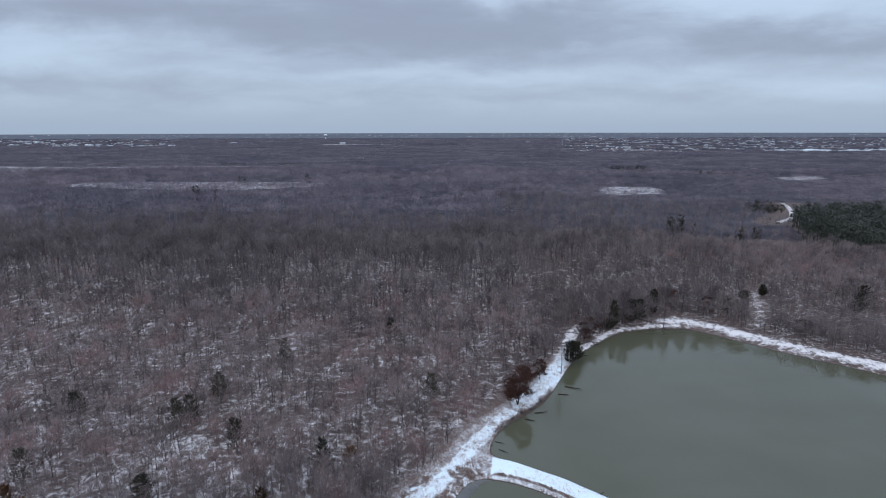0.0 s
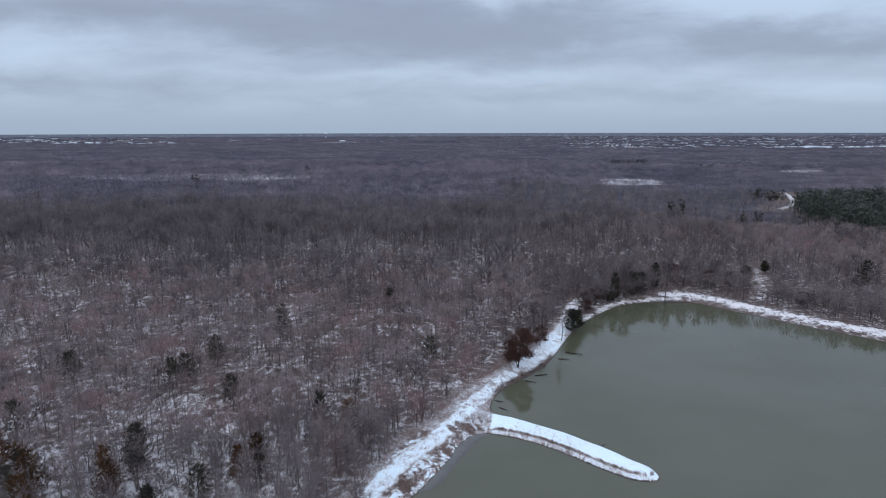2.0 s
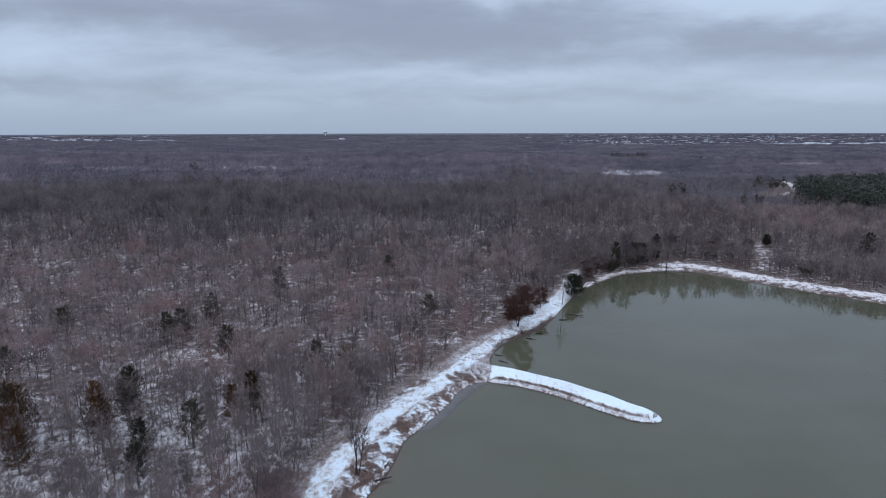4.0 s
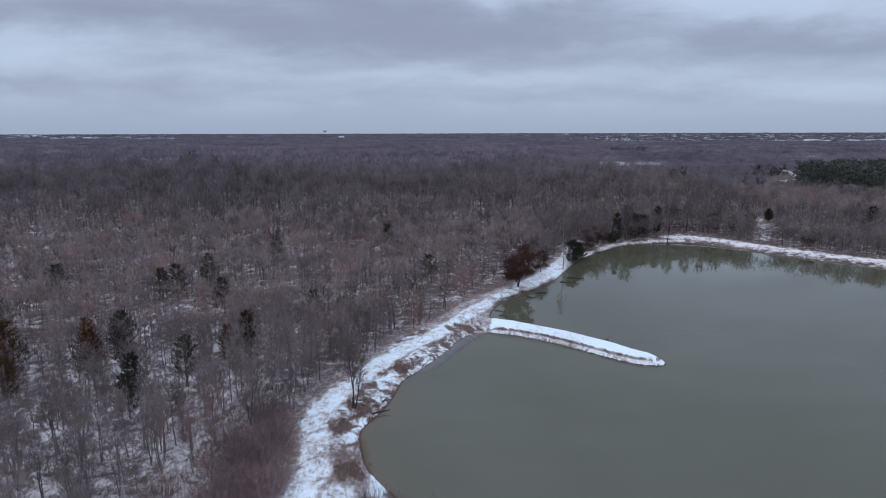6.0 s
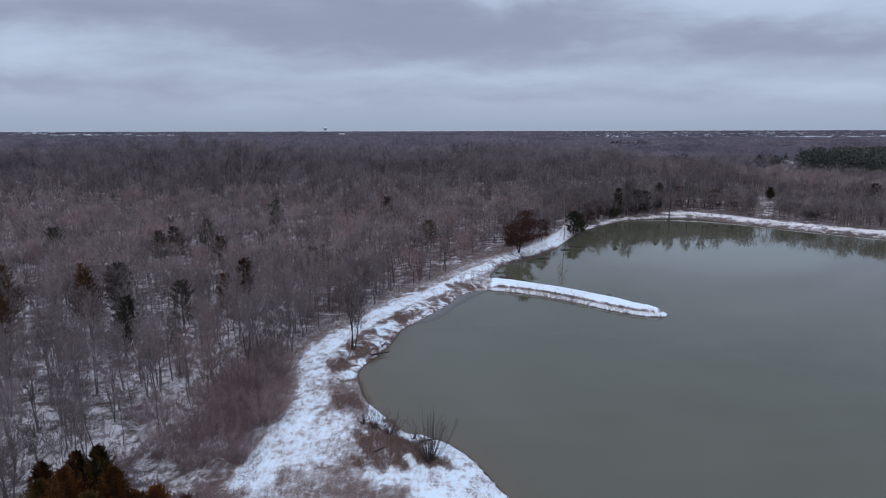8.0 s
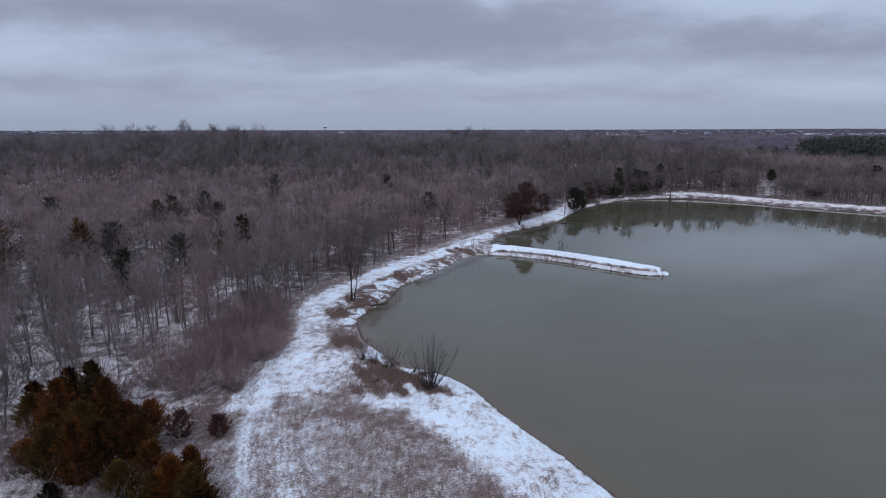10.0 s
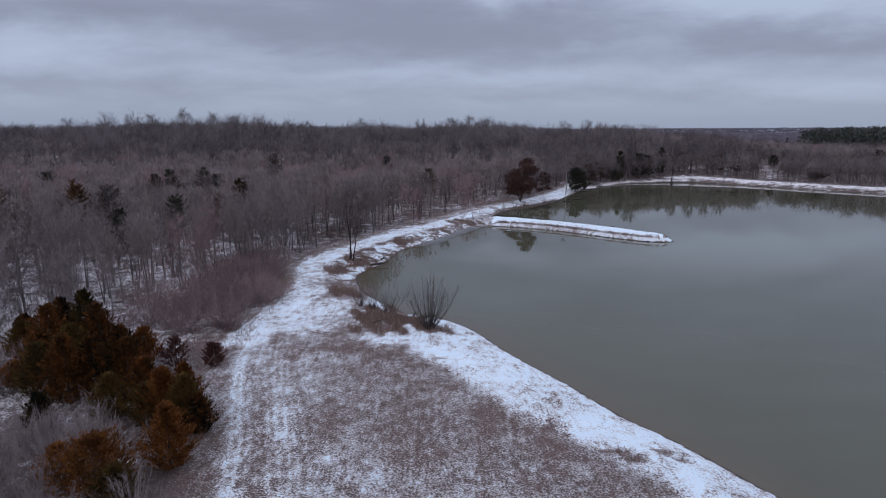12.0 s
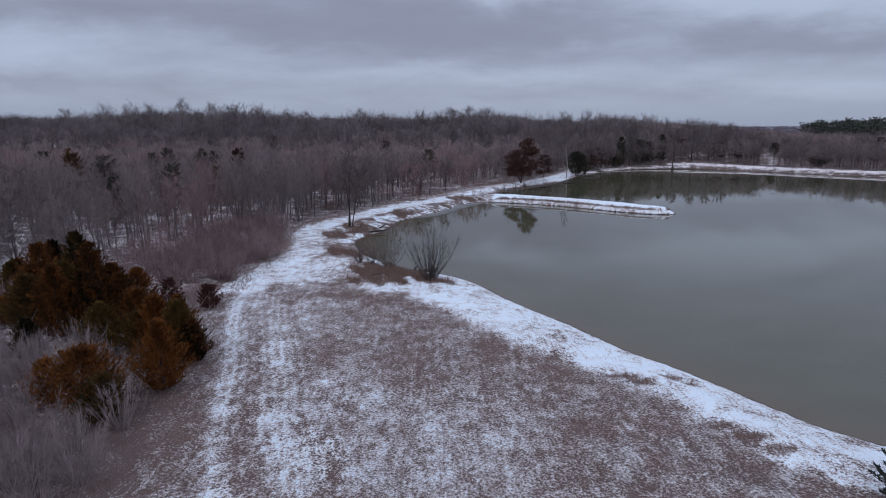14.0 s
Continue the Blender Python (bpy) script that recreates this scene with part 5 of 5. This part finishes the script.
some = (within(OPEN, a, b) > 1) & (shore_gap(a, b) > 0.6) & (gap_to(curve(TRACK, 4), a, b) > 3.2) & (ripple(a, b, 6, 91) + 0.5 * ripple(a, b, 2.5, 92) > 0.1)
gx1.append(a[some])
gy1.append(b[some])
gh.append(r9.uniform(0.2, 0.7, some.sum()))
k = 9000
a, b = r9.uniform(-14, 24, k), r9.uniform(18, 66, k)
some = (within(SNOW_EDGE + [(60, 8), (60, 90), (-12, 90)], a, b) > 0.5) & (shore_gap(a, b) > 0.3) & (ripple(a, b, 3.4, 96) + 0.6 * ripple(a, b, 1.3, 97) > 0.25)
gx1.append(a[some])
gy1.append(b[some])
gh.append(r9.uniform(0.08, 0.26, some.sum()))
gx1, gy1, gh = np.concatenate(gx1), np.concatenate(gy1), np.concatenate(gh)
base = np.stack([gx1, gy1, height(gx1, gy1) - 0.02], -1)
ways = heading(r9.uniform(0, 6.28, len(gh)), np.abs(r9.normal(0, 0.55, len(gh)))) * gh[:, None]
v, f = slivers(base, ways, 0.02 + 0.05 * gh, r9)
tagged(new("dry_grass", mesh_of("dry_grass", v, f, STRAW, tint=np.repeat(r9.uniform(0, 1, len(gh)), 3))), "dry brown grass on the banks and field", "grass", kind="stuff")


def log(x, y, length, thick, turn, tip=4.0, label="dark fallen log lying in the snow"):
    r = np.random.default_rng(int(abs(x * 31 + y * 17)))
    pieces = [cone((0, 0, 0), (length * 0.5, 0.1 * thick, 0.03), thick, thick * 0.8, 7), cone((length * 0.5, 0.1 * thick, 0.03), (length, 0, 0.05), thick * 0.8, thick * 0.25, 7)]
    for i in range(4):
        a = np.array([length * r.uniform(0.3, 0.9), 0, thick * 0.4])
        pieces.append(cone(a, a + heading(r.uniform(0, 6.28), r.uniform(0.3, 1.2)) * length * r.uniform(0.12, 0.28), thick * 0.28, 0, 4))
    v, f = join(*pieces)
    ob = tagged(new("fallen_log", mesh_of("fallen_log", v, f, BLACK_BARK)), label, "log", "fallen logs along the bank")
    ob.matrix_basis = pose(x, y, max(float(height(x, y)), 0.0) + thick * 0.6, 0, -tip * 0.3, turn)


for row in ((-12.6, 97.2, 3.4, 0.20, 20), (-14.3, 99.6, 2.6, 0.16, 160), (-11.2, 101.2, 3.0, 0.15, 75), (44.8, 199.2, 6.5, 0.24, -28), (41.0, 192.8, 4.0, 0.2, -12), (30.5, 178.6, 4.4, 0.2, 8), (26.8, 174.6, 3.6, 0.18, -30), (15.6, 160.6, 3.0, 0.13, -25), (16.4, 156.2, 3.4, 0.14, -40), (56, 229.4, 5.0, 0.2, -24), (64.5, 240.0, 4.0, 0.2, 10), (-8.3, 63.6, 2.2, 0.14, 40), (-4.6, 66.4, 2.0, 0.16, -50), (-2.6, 66.6, 2.4, 0.2, 15), (-3.4, 67.6, 1.8, 0.18, 80)):
    log(*row)
log(40.2, 132.9, 1.5, 0.16, 30, 4.0, "short dark driftwood log on the snowy jetty")


def stone(x, y, size, r):
    bm = bmesh.new()
    bmesh.ops.create_icosphere(bm, subdivisions=2, radius=size)
    for vert in bm.verts:
        vert.co *= 1 + 0.28 * (noise.noise(vert.co * (1.3 / size) + Vector((x, y, 0))))
        vert.co.z *= 0.6
    me = bpy.data.meshes.new("rock")
    bm.to_mesh(me)
    bm.free()
    me.materials.append(BLACK_BARK)
    ob = tagged(new("rock", me), "dark wet rock at the snowy waterline", "rock", "rocks along the waterline")
    ob.matrix_basis = pose(x, y, float(height(x, y)) + size * 0.2, 0, 0, r.uniform(0, 360))


r = np.random.default_rng(700)
shore = curve(COVE + JETTY, 8)
for i in range(42):
    x, y = shore[r.integers(0, len(shore))] + r.normal(0, 0.25, 2)
    stone(float(x), float(y), float(r.uniform(0.08, 0.24)), r)

# ---------------------------------------------------------------- the far town
def block(w, d, h):
    """A gabled house: (wall quads, roof quads)."""
    a, b = w / 2, d / 2
    wall = np.array([(-a, -b, -2), (a, -b, -2), (a, b, -2), (-a, b, -2), (-a, -b, h), (a, -b, h), (a, b, h), (-a, b, h)], float)
    wf = np.array([(0, 1, 5, 4), (1, 2, 6, 5), (2, 3, 7, 6), (3, 0, 4, 7)])
    e, g = 0.4, h + 0.28 * d
    roof = np.array([(-a - e, -b - e, h - 0.1), (a + e, -b - e, h - 0.1), (a + e, 0, g), (-a - e, 0, g), (a + e, b + e, h - 0.1), (-a - e, b + e, h - 0.1)], float)
    return (wall, wf), (roof, np.array([(0, 1, 2, 3), (3, 2, 4, 5)]))


r10 = np.random.default_rng(20)
halls = [block(34, 16, 5), block(18, 11, 4.5), block(11, 9, 4)]
built = []
for wall, roof in halls:
    e = thing("far_building", "pale snow-roofed building on the edge of town", "building", "buildings of the far town")
    part("wall", mesh_of("wall", *wall, WALLS), e)
    part("roof", mesh_of("roof", *roof, ROOF), e)
    built.append(e)
for i in range(190):
    if i < 90:
        x, y = r10.uniform(1330, 2000), 2380 + r10.normal(0, 40)
    elif i < 150:
        u = r10.uniform(-0.80, -0.44)
        y = (3130 if u > -0.66 else 3600) + r10.normal(0, 70 if u > -0.66 else 330)
        x = u * y
    else:
        x, y = r10.uniform(-1300, 700), r10.uniform(3500, 4600)
    m = pose(x, y, float(height(x, y)), 0, 0, r10.uniform(-20, 20))
    k = int(r10.choice([0, 1, 1, 2, 2, 2]))
    if i < 3:
        built[i].matrix_basis = m
    else:
        copy_thing(built[k], m)
houses_w, houses_r = [], []
while len(houses_w) < 3000:
    y = 2420 + 2400 * r10.uniform() ** 0.8
    pick = r10.uniform()
    x = r10.uniform(0.20, 0.80) * y if pick < 0.66 else r10.uniform(-0.8, -0.44) * y if pick < 0.86 else r10.uniform(-0.44, 0.2) * y
    if (pick > 0.66 and y < 3000) or ripple(x, y, 260, 171) + 0.6 * ripple(x, y, 110, 172) < (-0.2 if pick < 0.86 else 0.5):
        continue
    (wv, wf), (rv, rf) = block(r10.uniform(6, 11), r10.uniform(7, 10), r10.uniform(3, 5))
    a = r10.uniform(-0.5, 0.5) + (1.57 if r10.uniform() < 0.3 else 0)
    turn = np.array([(np.cos(a), np.sin(a), 0), (-np.sin(a), np.cos(a), 0), (0, 0, 1)])
    at = np.array([x, y, float(22 * smooth(2300, 4900, np.hypot(x, y)))])
    houses_w.append((wv @ turn + at, wf))
    houses_r.append((rv @ turn + at, rf))
town = thing("town", "far town of small snow-roofed houses among trees", "houses", "", "stuff")
shade = r10.uniform(0, 1, len(houses_w))
part("house_wall", mesh_of("house_wall", *join(*houses_w), WALLS, tint=np.repeat(shade, 8)), town)
part("house_roof", mesh_of("house_roof", *join(*houses_r), ROOF, tint=np.repeat(1.4 * r10.uniform(0, 1, len(houses_r)) ** 2 - 0.3, 6)), town)

# water tower on the horizon
tower = thing("water_tower", "pale water tower standing over the far town", "water tower")
bm = bmesh.new()
bmesh.ops.create_uvsphere(bm, u_segments=20, v_segments=10, radius=15)
for vert in bm.verts:
    vert.co.z *= 0.7
me = bpy.data.meshes.new("tank")
bm.to_mesh(me)
bm.free()
me.materials.append(TOWER_PAINT)
part("tank", me, tower).matrix_basis = pose(0, 0, 36)
part("column", mesh_of("column", *join(cone((0, 0, -3), (0, 0, 8), 6, 3.4, 12), cone((0, 0, 8), (0, 0, 33), 3.4, 3.4, 12)), TOWER_PAINT), tower)
tower.matrix_basis = pose(-907, 4540, float(height(-935.0, 4560.0)) - 2)
